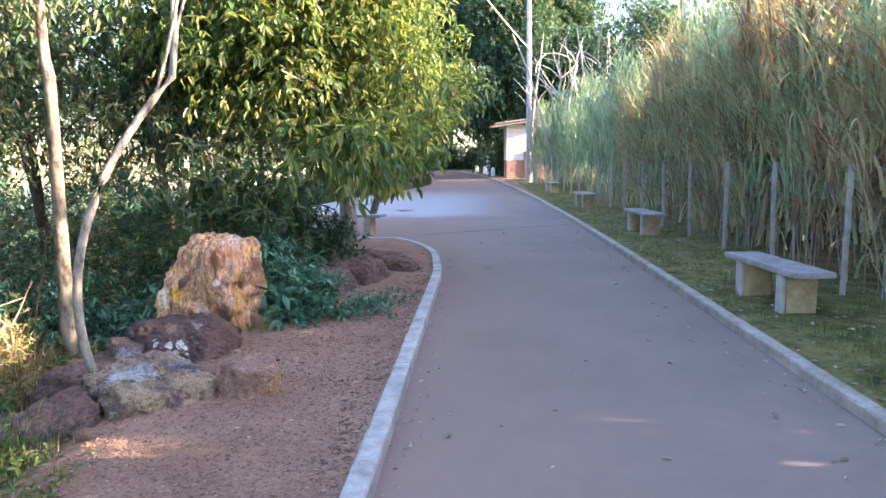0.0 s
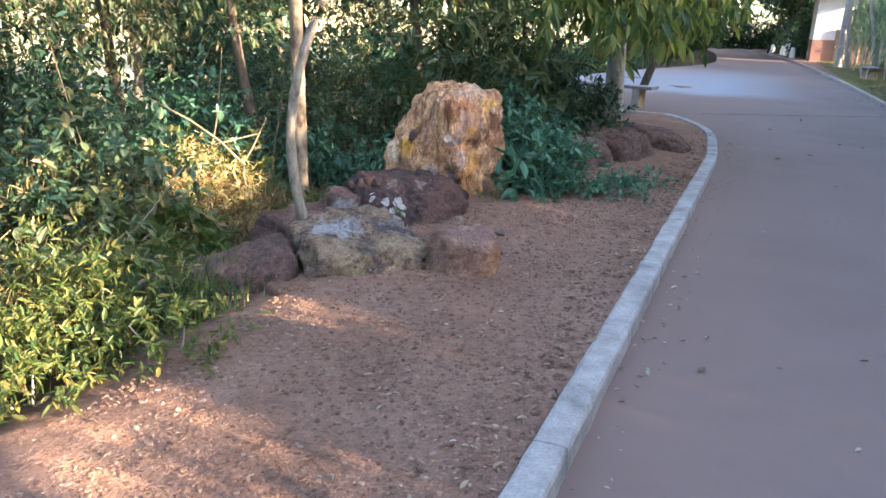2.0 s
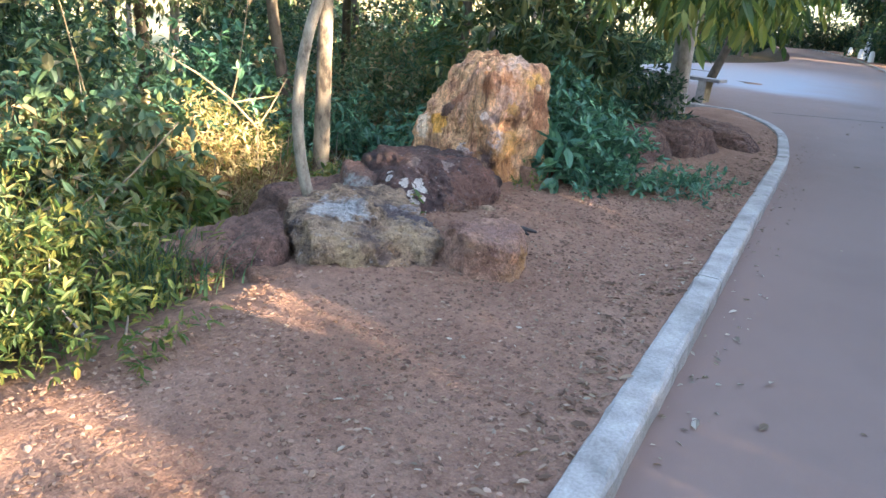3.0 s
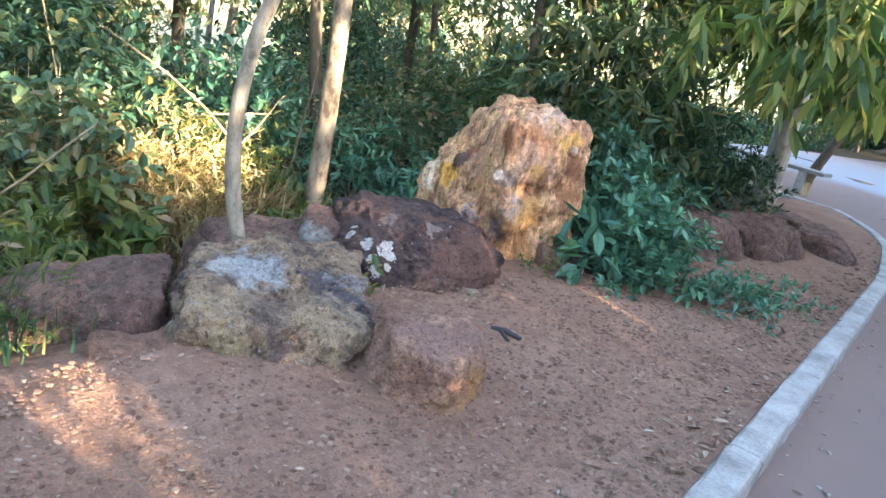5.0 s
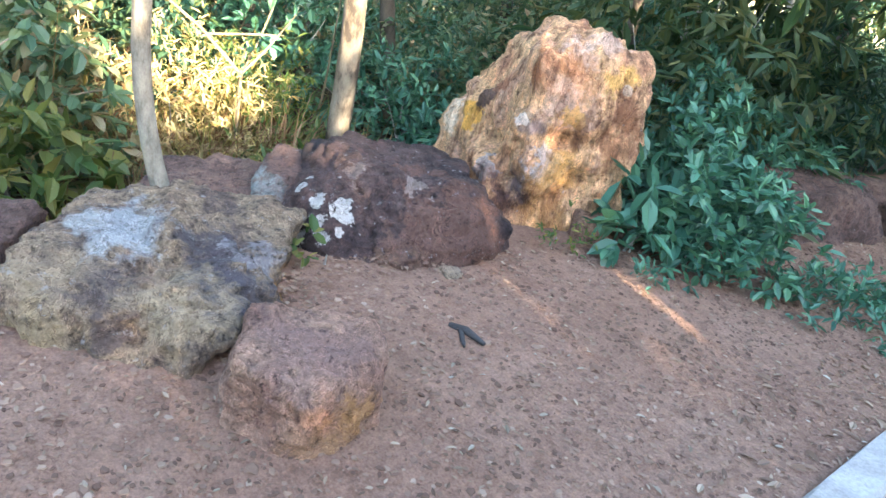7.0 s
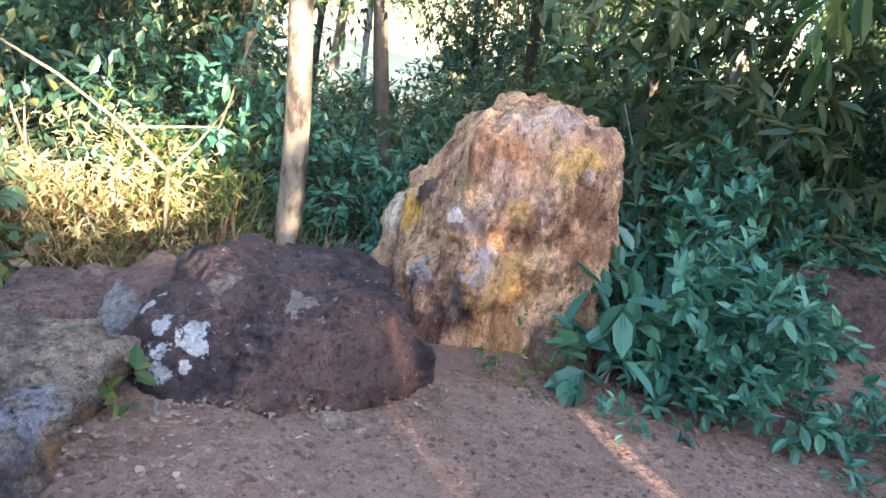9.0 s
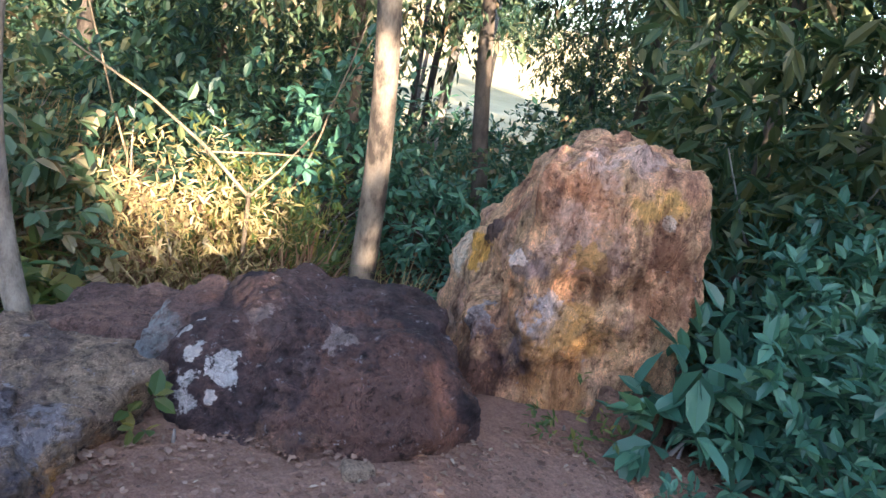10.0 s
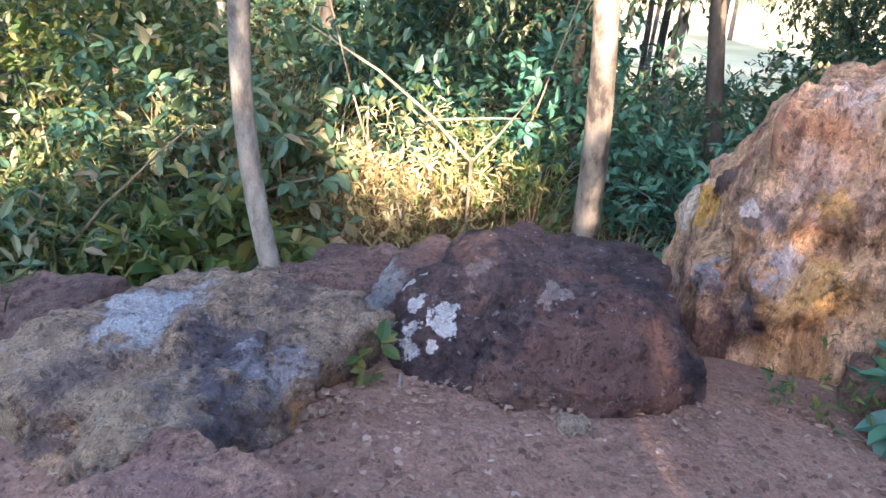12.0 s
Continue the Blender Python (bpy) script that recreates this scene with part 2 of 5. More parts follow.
def rock_material(name, stops, streak=(1, 1, 1), scale=3.0, patches=(), spots=0.0, soft=0.8, runs=0.0):
    m, nt, b = mat_base(name, 0.78, 0.35)
    co = object_coords(nt)
    mp = nt.nodes.new("ShaderNodeMapping")
    mp.inputs["Scale"].default_value = streak
    nt.links.new(co, mp.inputs["Vector"])
    big = noise_of(nt, scale, 7, 0.62, 0.6, coords=mp.outputs[0])
    mid = noise_of(nt, scale * 5, 7, 0.7, coords=mp.outputs[0], w=2)
    fine = noise_of(nt, scale * 34, 5, 0.7, coords=co, w=6)
    c = ramp(nt, big, stops)
    c = mix(nt, soft, c, ramp(nt, mid, [(0.37, (0.28, 0.25, 0.26)), (0.47, (0.90, 0.90, 0.90)), (0.64, (1.45, 1.40, 1.36))]), "MULTIPLY")
    c = mix(nt, 0.4, c, ramp(nt, fine, [(0.36, (0.42, 0.38, 0.37)), (0.62, (1.25, 1.25, 1.25))]), "MULTIPLY")
    for centre, radius, colour, amount, wobble, sc in patches:
        c = mix(nt, sums(nt, "MULTIPLY", patch(nt, centre, radius, wobble, sc), amount), c, colour)
    # shade of the small pits put into the colour; also drives the bump
    pit_shade = ramp(nt, noise_of(nt, 48, 6, 0.75, 0.4, coords=co, w=31), [(0.36, (0.15, 0.13, 0.13)), (0.45, (1, 1, 1)), (0.58, (1, 1, 1)), (0.68, (1.8, 1.75, 1.7))])
    c = mix(nt, 0.7, c, pit_shade, "MULTIPLY")
    vein = ramp(nt, noise_of(nt, scale * 2.6, 6, 0.7, 1.2, coords=mp.outputs[0], w=41), [(0.455, (1, 1, 1)), (0.49, (0.42, 0.38, 0.38)), (0.505, (1.75, 1.7, 1.65)), (0.53, (1, 1, 1))])
    c = mix(nt, soft * 0.8, c, vein, "MULTIPLY")
    grit = ramp(nt, noise_of(nt, 150, 3, 0.8, coords=co, w=33), [(0.36, (0.45, 0.43, 0.43)), (0.5, (1, 1, 1)), (0.66, (1.5, 1.5, 1.5))])
    c = mix(nt, 0.3, c, grit, "MULTIPLY")
    if runs:
        ms = nt.nodes.new("ShaderNodeMapping")
        ms.inputs["Scale"].default_value = (15, 15, 1.8)
        nt.links.new(co, ms.inputs["Vector"])
        r = ramp(nt, noise_of(nt, 1.0, 5, 0.65, 0.5, coords=ms.outputs[0], w=51), [(0.36, (0.30, 0.20, 0.16)), (0.47, (0.95, 0.90, 0.86)), (0.62, (1.35, 1.30, 1.25))])
        c = mix(nt, runs, c, r, "MULTIPLY")
    if spots:
        s = ramp(nt, noise_of(nt, 26, 6, 0.7, coords=co, w=21), [(0.66 - spots, (0, 0, 0)), (0.72 - spots, (1, 1, 1))])
        c = mix(nt, sums(nt, "MULTIPLY", s, 0.55), c, (0.42, 0.40, 0.40))
    nt.links.new(c, b.inputs["Base Color"])
    h = sums(nt, "ADD", sums(nt, "MULTIPLY", mid, 1.0), sums(nt, "MULTIPLY", fine, 0.3))
    h = sums(nt, "ADD", h, sums(nt, "MULTIPLY", pit_shade, 0.35))
    bump(nt, b, h, 1.0, 0.045)
    return m


SOIL = soil_material()
ASPHALT = asphalt_material()
KERB = concrete_material("whitewashed_kerb", (0.185, 0.175, 0.165), (0.40, 0.388, 0.372), 0.85, 5.0, (0.50, 0.47, 0.44))
KERB_OLD = concrete_material("weathered_kerb", (0.19, 0.165, 0.145), (0.37, 0.335, 0.305), 0.9, 4.0)
BENCH_TOP = concrete_material("grey_bench_slab", (0.16, 0.155, 0.155), (0.30, 0.29, 0.29), 0.8, 4.0)
BENCH_LEG = concrete_material("ochre_bench_support", (0.22, 0.17, 0.10), (0.42, 0.34, 0.20), 0.85, 5.0)
POST = concrete_material("grey_concrete_post", (0.23, 0.22, 0.21), (0.41, 0.395, 0.38), 0.9, 5.0)
PLASTER = concrete_material("white_plaster", (0.66, 0.66, 0.68), (0.80, 0.80, 0.82), 0.9, 1.2, (0.85, 0.85, 0.85))
RED_BAND = concrete_material("brick_red_plinth", (0.24, 0.14, 0.12), (0.33, 0.20, 0.175), 0.9, 1.5)
TILE = concrete_material("clay_roof_tile", (0.17, 0.14, 0.125), (0.32, 0.27, 0.25), 0.9, 2.0)
DARKWOOD = concrete_material("dark_door_paint", (0.05, 0.04, 0.04), (0.09, 0.08, 0.07), 0.7, 3.0)
TAR = concrete_material("tar_joint", (0.03, 0.028, 0.028), (0.06, 0.055, 0.055), 0.9, 8.0)
WIRE = concrete_material("galvanised_wire", (0.16, 0.16, 0.16), (0.25, 0.25, 0.25), 0.6, 8.0)
# the darkest stops put leaf shadows across the trunk into the bark colour
PALE_BARK = bark_material("pale_smooth_bark", [(0.40, (0.060, 0.050, 0.042)), (0.47, (0.145, 0.120, 0.092)), (0.56, (0.225, 0.190, 0.145)), (0.8, (0.275, 0.24, 0.19))])
SAPLING_BARK = bark_material("grey_sapling_bark", [(0.36, (0.10, 0.088, 0.072)), (0.5, (0.24, 0.215, 0.175)), (0.7, (0.36, 0.33, 0.27))], 9.0)
GREY_BARK = bark_material("grey_bark", [(0.3, (0.17, 0.16, 0.14)), (0.6, (0.38, 0.36, 0.33))], 7.0)
DARK_BARK = bark_material("dark_bark", [(0.3, (0.05, 0.042, 0.035)), (0.7, (0.15, 0.125, 0.10))], 7.0)
DRY_WOOD = bark_material("dry_bleached_wood", [(0.35, (0.11, 0.085, 0.055)), (0.5, (0.22, 0.18, 0.12)), (0.7, (0.30, 0.25, 0.17))], 8.0)

# ---- building helpers ----
def smooth(a, b, v):
    t = np.clip((np.asarray(v, float) - a) / (b - a), 0, 1)
    return t * t * (3 - 2 * t)


def raw_mesh(name, verts, faces, material, shade=True):
    """A mesh from arrays; all faces have the same number of corners."""
    verts, faces = np.asarray(verts, np.float32), np.asarray(faces, np.int32)
    me = bpy.data.meshes.new(name)
    n, k = faces.shape
    me.vertices.add(len(verts))
    me.vertices.foreach_set("co", verts.ravel())
    me.loops.add(n * k)
    me.loops.foreach_set("vertex_index", faces.ravel())
    me.polygons.add(n)
    me.polygons.foreach_set("loop_start", np.arange(0, n * k, k, dtype=np.int32))
    me.polygons.foreach_set("loop_total", np.full(n, k, np.int32))
    me.polygons.foreach_set("use_smooth", np.full(n, shade))
    if material:
        me.materials.append(material)
    me.update(calc_edges=True)
    me.validate()
    return me


def thing(name, label, category, at=(0, 0, 0), group="", kind="", mesh=None):
    ob = new(name, mesh)
    ob.location = at
    return tagged(ob, label, category, group, kind)


def part(name, mesh, parent, label="", at=(0, 0, 0), kind=""):
    ob = new(name, mesh)
    ob.parent = parent
    ob.location = at
    return tagged(ob, label, kind=kind)


def box_mesh(name, size, material, bevel=0.01, centre=(0, 0, 0), wobble=0.0, seed=0):
    bm = bmesh.new()
    bmesh.ops.create_cube(bm, size=1)
    bmesh.ops.scale(bm, vec=size, verts=bm.verts)
    bmesh.ops.translate(bm, vec=centre, verts=bm.verts)
    if bevel:
        bmesh.ops.bevel(bm, geom=bm.edges[:], offset=bevel, segments=2, affect="EDGES")
    if wobble:
        for v in bm.verts:
            v.co += Vector(noise.noise_vector(v.co * 3 + Vector((seed, 0, 0)))) * wobble
    me = bpy.data.meshes.new(name)
    bm.to_mesh(me)
    bm.free()
    me.materials.append(material)
    return me


def tubes(paths, sides=6):
    """Vertices and quads of round limbs; paths: lists of (x, y, z, radius)."""
    V, F, base = [], [], 0
    ring = np.linspace(0, 2 * np.pi, sides, endpoint=False)
    for path in paths:
        p = np.asarray(path, float)
        c, r = p[:, :3], p[:, 3]
        d = np.gradient(c, axis=0)
        d /= np.linalg.norm(d, axis=1)[:, None] + 1e-9
        ref = np.where(np.abs(d[:, 2:3]) > 0.9, np.array([[1.0, 0, 0]]), np.array([[0, 0, 1.0]]))
        u = np.cross(d, ref)
        u /= np.linalg.norm(u, axis=1)[:, None] + 1e-9
        w = np.cross(d, u)
        V.append((c[:, None] + r[:, None, None] * (np.cos(ring)[None, :, None] * u[:, None] + np.sin(ring)[None, :, None] * w[:, None])).reshape(-1, 3))
        n = len(p)
        i = np.arange(n - 1)[:, None] * sides + base
        j = np.arange(sides)[None]
        k = (j + 1) % sides
        F.append(np.stack([i + j, i + k, i + k + sides, i + j + sides], -1).reshape(-1, 4))
        base += n * sides
    return np.concatenate(V), np.concatenate(F)


def tube_mesh(name, paths, material, sides=6):
    v, f = tubes(paths, sides)
    return raw_mesh(name, v, f, material)


# patches of ground, grass and bark that the low sun reaches through gaps in the wood: centre, radius
GAPS = [((-0.77, 3.73, 0.12), 0.09), ((-0.60, 4.10, 0.13), 0.075), ((-0.20, 4.17, 0.13), 0.075), ((-0.80, 4.22, 0.14), 0.06), ((-0.70, 2.92, 0.12), 0.17), ((-0.30, 3.10, 0.12), 0.12), ((-0.80, 2.6, 0.12), 0.07),
        ((-0.55, 6.84, 0.15), 0.028), ((-0.22, 6.80, 0.15), 0.03), ((-0.05, 6.55, 0.15), 0.04), ((-3.2, 6.03, 0.34), 0.50),
        ((-2.95, 6.48, 0.30), 0.15), ((-2.75, 6.75, 0.72), 0.11), ((-2.75, 6.7, 1.12), 0.11), ((-2.72, 6.6, 1.7), 0.13), ((-2.3, 3.85, 0.45), 0.42), ((-2.0, 3.3, 0.3), 0.28), ((-2.5, 3.4, 0.7), 0.22), ((-2.7, 4.6, 0.60), 0.17), ((-1.7, 3.2, 0.1), 0.20),
        ((-3.5, 11.0, 1.6), 0.40), ((-4.6, 8.6, 1.2), 0.30), ((-1.6, 9.6, 1.5), 0.16)]


def in_gap(p):
    """True for points that would stand in the way of the sun to one of the gaps' patches."""
    s = np.array(TO_SUN)
    out = np.zeros(len(p), bool)
    for c, r in GAPS:
        q = p - np.array(c)
        t = q @ s
        d = np.linalg.norm(q - t[:, None] * s, axis=1)
        out |= (t > min(0.35 + r, 0.55)) & (d < r + 0.007 * t)
    return out


def leaves(name, P, D, N, L, W, material, fold=0.25, curl=0.15, fine=False):
    """One mesh of leaves: foot, way, upper side, length, width."""
    P, D, N = (np.asarray(a, float) for a in (P, D, N))
    keep = ~in_gap(P)
    P, D, N = P[keep], D[keep], N[keep]
    L, W = np.broadcast_to(L, keep.shape)[keep][:, None], np.broadcast_to(W, keep.shape)[keep][:, None]
    D /= np.linalg.norm(D, axis=1)[:, None] + 1e-9
    S = np.cross(D, N)
    S /= np.linalg.norm(S, axis=1)[:, None] + 1e-9
    U = np.cross(S, D)
    if fine:
        rows = ((0, 0, 0), (0.3, 0.46, 1), (0.68, 0.40, 1), (1, 0, 0), (0.68, -0.40, 1), (0.3, -0.46, 1))
        quads = np.array([[0, 5, 4, 3], [0, 3, 2, 1]])
    else:
        rows = ((0, 0, 0), (0.45, 0.5, 1), (1, 0, 0), (0.45, -0.5, 1))
        quads = np.array([[0, 3, 2], [0, 2, 1]])
    V = np.stack([P + D * L * a + S * W * b + U * (W * fold * c * 0.5 - L * curl * a * a) for a, b, c in rows], 1)
    n, k = len(P), len(rows)
    F = (np.arange(n)[:, None, None] * k + quads[None]).reshape(-1, quads.shape[1])
    return raw_mesh(name, V.reshape(-1, 3), F, material, False)


def unit(rng, n):
    v = rng.normal(size=(n, 3))
    return v / np.linalg.norm(v, axis=1)[:, None]


def spray(rng, P, out, per, twig, L, W, droop=0.3, lift=0.3, spread=0.9):
    """Leaves along short twigs that start at P and grow the way out."""
    n = len(P)
    out = out + unit(rng, n) * 0.6 + np.array([0, 0, lift])
    out /= np.linalg.norm(out, axis=1)[:, None]
    a = rng.uniform(0.1, 1, (n, per))
    foot = P[:, None] + out[:, None] * (a * twig)[..., None]
    foot[..., 2] -= droop * twig * a * a
    D = out[:, None] * 0.6 + unit(rng, n * per).reshape(n, per, 3) * spread
    D[..., 2] -= droop
    N = unit(rng, n * per).reshape(n, per, 3) * 0.55 + np.array([0, 0, 1.0])
    size = rng.uniform(0.6, 1.25, n * per)
    return foot.reshape(-1, 3), D.reshape(-1, 3), N.reshape(-1, 3), L * size, W * size


def blades(name, P, A, L, W, bend, material, segs=4, rng=None):
    """Grass blades: foot, way (horizontal bearing), length, width, bend from upright in radians at the tip."""
    n = len(P)
    tip = np.stack([np.cos(A) * np.sin(bend * 0.6), np.sin(A) * np.sin(bend * 0.6), np.cos(bend * 0.6)], 1) * L[:, None]
    keep = ~np.any([in_gap(P + tip * f) for f in np.linspace(0, 1, 9)], axis=0)
    P, A, L, W, bend = P[keep], A[keep], L[keep], W[keep], bend[keep]
    n = len(P)
    H = np.stack([np.cos(A), np.sin(A), np.zeros(n)], 1)
    S = np.stack([-np.sin(A), np.cos(A), np.zeros(n)], 1)
    c = P.copy()
    V = []
    for i in range(segs + 1):
        f = i / segs
        w = (W * (1 - f ** 1.5) * 0.5 + 0.0006)[:, None]
        V += [c - S * w, c + S * w]
        th = bend * (0.15 + 0.85 * f)
        c = c + (H * np.sin(th)[:, None] + np.array([0, 0, 1.0]) * np.cos(th)[:, None]) * (L / segs)[:, None]
    V = np.stack(V, 1)
    k = 2 * (segs + 1)
    q = np.array([[2 * i, 2 * i + 1, 2 * i + 3, 2 * i + 2] for i in range(segs)])
    F = (np.arange(n)[:, None, None] * k + q[None]).reshape(-1, 4)
    return raw_mesh(name, V.reshape(-1, 3), F, material, False)


# ---- ground, road, kerbs ----
def left_edge(y):
    """The road's left side: kerb of the planted bed, then the mouth of a side road."""
    y = np.asarray(y, float)
    bed = 0.50 - 0.14 * smooth(10.5, 13, y) - np.where(y > 12.2, 0.10 * np.clip(y - 12.2, 0, 3.2) ** 2.0, 0)
    road = right_edge(y) - 4.6
    return np.where(y < 15.35, bed, np.where(y < 50, -5.2 + (road + 5.2) * smooth(26, 50, y), road))


def right_edge(y):
    y = np.asarray(y, float)
    return 3.55 - 0.00075 * np.clip(y - 10, 0, None) ** 2 - 0.004 * np.clip(y - 70, 0, None) ** 1.7


def ground_height(x, y):
    x, y = np.asarray(x, float), np.asarray(y, float)
    le, re = left_edge(y), right_edge(y)
    bed = 0.095 + 0.075 * smooth(0.2, -0.9, x) * smooth(3.0, 5.5, y) * smooth(14, 9, y)
    bank = -0.36 * smooth(-1.05, -2.6, x) - 2.3 * smooth(-4.5, -17, x) + 16 * smooth(-70, -260, x)
    z = np.where(x < le - 0.06, bed + bank, np.where(x > re + 0.06, 0.085 + 0.05 * smooth(5, 8, x), -0.03))
    return z


def rough(x, y, amp, f, seed):
    """Cheap layered waves for uneven ground."""
    r = np.random.RandomState(seed)
    out = np.zeros(np.broadcast(x, y).shape)
    for i in range(9):
        a, ph, k = r.uniform(0, 6.28), r.uniform(0, 6.28), f * r.uniform(0.5, 2.4)
        out += np.sin((np.cos(a) * x + np.sin(a) * y) * k + ph) / (0.6 + k / f)
    return out * amp / 4


def axis(*spans):
    v = [np.arange(a, b, s) for a, b, s in spans]
    return np.concatenate(v)


gx = axis((-600, -60, 30), (-60, -16, 4), (-16, -5, 0.5), (-5, -1.6, 0.1), (-1.6, 0.60, 0.035), (0.6, 3.2, 0.4), (3.2, 5.6, 0.08), (5.6, 12, 0.5), (12, 60, 6), (60, 620, 40))
gy = axis((-400, -20, 30), (-20, 0, 1.0), (0, 2, 0.1), (2, 9, 0.04), (9, 16.5, 0.1), (16.5, 40, 0.6), (40, 120, 3), (120, 820, 40))
X, Y = np.meshgrid(gx, gy)
Z = ground_height(X, Y)
off = (X < left_edge(Y) - 0.08) | (X > right_edge(Y) + 0.1)
Z = Z + np.where(off, rough(X, Y, 0.012, 5, 1) + rough(X, Y, 0.007, 23, 2) + rough(X, Y, 0.004, 60, 3), 0) + np.where(X < -1.0, rough(X, Y, 0.05, 2.2, 4), 0)
nx, ny = len(gx), len(gy)
idx = np.arange(nx * ny).reshape(ny, nx)
gf = np.stack([idx[:-1, :-1], idx[:-1, 1:], idx[1:, 1:], idx[1:, :-1]], -1).reshape(-1, 4)
thing("ground", "red gravelly soil with turf, leaf mould and a dry field", "ground", kind="structure",
      mesh=raw_mesh("ground", np.stack([X, Y, Z], -1).reshape(-1, 3), gf, SOIL))

ry = axis((-30, 10, 0.5), (10, 17, 0.1), (17, 60, 0.5), (60, 131, 2))
ra = np.linspace(0, 1, 9)
le, re = left_edge(ry), right_edge(ry)
rx = le[:, None] + (re - le)[:, None] * ra[None]
rv = np.stack([rx, np.repeat(ry[:, None], 9, 1), np.zeros_like(rx)], -1).reshape(-1, 3)
ri = np.arange(len(ry) * 9).reshape(-1, 9)
rf = np.stack([ri[:-1, :-1], ri[:-1, 1:], ri[1:, 1:], ri[1:, :-1]], -1).reshape(-1, 4)
thing("road", "worn brownish grey asphalt park road dusted with red soil", "road", kind="structure", mesh=raw_mesh("road", rv, rf, ASPHALT))

def strip(name, xy, width, z, material):
    xy = np.asarray(xy, float)
    d = np.gradient(xy, axis=0)
    d /= np.linalg.norm(d, axis=1)[:, None]
    s = np.stack([-d[:, 1], d[:, 0]], 1) * width / 2
    v = np.concatenate([np.c_[xy - s, np.full(len(xy), z)], np.c_[xy + s, np.full(len(xy), z)]])
    n = len(xy)
    i = np.arange(n - 1)
    return raw_mesh(name, v, np.stack([i, i + 1, i + 1 + n, i + n], 1), material)


jt = np.linspace(0, 1, 60)
thing("road_joint", "dark tar-filled joint across the asphalt road", "road joint", kind="structure",
      mesh=strip("road_joint", np.c_[-0.2 + 3.6 * jt, 16.85 + 2.2 * jt + 0.03 * np.sin(jt * 40)], 0.07, 0.004, TAR))


def kerb_stone(name, path, width, height, material, parent, seed):
    """One kerb stone along a short piece of path, with rounded top edges."""
    p = np.asarray(path, float)
    d = np.gradient(p, axis=0)
    d /= np.linalg.norm(d, axis=1)[:, None]
    s = np.stack([-d[:, 1], d[:, 0]], 1)
    r = np.random.RandomState(seed)
    prof = [(-0.5, -0.06), (-0.5, height - 0.022), (-0.44, height - 0.006), (-0.34, height), (0.34, height), (0.44, height - 0.006), (0.5, height - 0.022), (0.5, -0.06)]
    V = []
    for i in range(len(p)):
        j = r.normal(size=(len(prof), 2)) * 0.0019
        V += [(*(p[i] + s[i] * (a * width + j[k, 0])), z + j[k, 1]) for k, (a, z) in enumerate(prof)]
    m = len(prof)
    F = [(i * m + k, i * m + k + 1, (i + 1) * m + k + 1, (i + 1) * m + k) for i in range(len(p) - 1) for k in range(m - 1)]
    F += [(0, 1, 6, 7), (1, 2, 5, 6), (2, 3, 4, 5)]
    e = (len(p) - 1) * m
    F += [(e + 7, e + 6, e + 1, e), (e + 6, e + 5, e + 2, e + 1), (e + 5, e + 4, e + 3, e + 2)]
    part(name, raw_mesh(name, V, F, material, False), parent)


def kerb(name, label, path, width, height, material, stone=0.8, seed=0):
    owner = thing(name, label, "kerb", kind="structure")
    p = np.asarray(path, float)
    t = np.r_[0, np.cumsum(np.linalg.norm(np.diff(p, axis=0), axis=1))]
    a, k = 0.0, 0
    while a < t[-1] - 0.1:
        b = min(a + stone, t[-1])
        u = np.linspace(a + 0.002, b - 0.002, max(5, int(stone / 0.1)))
        kerb_stone("kerb_stone", np.c_[np.interp(u, t, p[:, 0]), np.interp(u, t, p[:, 1])], width, height, material, owner, seed + k)
        a, k = b, k + 1


ky = axis((-6, 10, 0.25), (10, 15.3, 0.08))
kx = left_edge(ky) - 0.065
tail = np.linspace(0.15, 1, 12)
kpath = np.concatenate([np.c_[kx, ky], np.c_[kx[-1] - tail * 2.6, ky[-1] + 0.34 * np.sin(tail * 1.5)]])
kerb("kerb_bed", "whitewashed concrete kerb round the bed of red soil", kpath, 0.135, 0.115, KERB, 1.2)
ky = axis((-6, 60, 0.25), (60, 130, 1.0))
kerb("kerb_road", "weathered pale concrete kerb along the grass verge", np.c_[right_edge(ky) + 0.065, ky], 0.125, 0.10, KERB_OLD, 1.0, 500)


# ---- boulders ----
def sphere_points(levels):
    bm = bmesh.new()
    bmesh.ops.create_icosphere(bm, subdivisions=levels, radius=1)
    v = np.array([x.co[:] for x in bm.verts])
    f = np.array([[x.index for x in q.verts] for q in bm.faces])
    bm.free()
    return v, f


SPHERE = {k: sphere_points(k) for k in (3, 6, 7)}


def lobe_field(p, lobes, k=62.0, join=55.0):
    """Signed size outside a union of plane-cut blocks with worn edges; below 0 inside."""
    total = np.zeros(len(p))
    for c, planes in lobes:
        q = p - np.array(c)
        acc = np.zeros(len(p))
        for n, d in planes:
            n = np.array(n, float)
            acc += np.exp(np.clip(k * (q @ (n / np.linalg.norm(n)) - d), -60, 60))
        total += np.exp(np.clip(-join * np.log(acc) / k, -60, 60))
    return -np.log(total + 1e-30) / join


def ball(c, r):
    """A rounded lump as a block with eight cut corners."""
    return c, [((a, b, e), r * f) for a, b, e, f in [(1, 0, 0, 1), (-1, 0, 0, 1), (0, 1, 0, 1), (0, -1, 0, 1), (0, 0, 1, 1), (0, 0, -1, 1)]] + \
        [((a, b, e), r * 1.05) for a in (1, -1) for b in (1, -1) for e in (1, -1)]


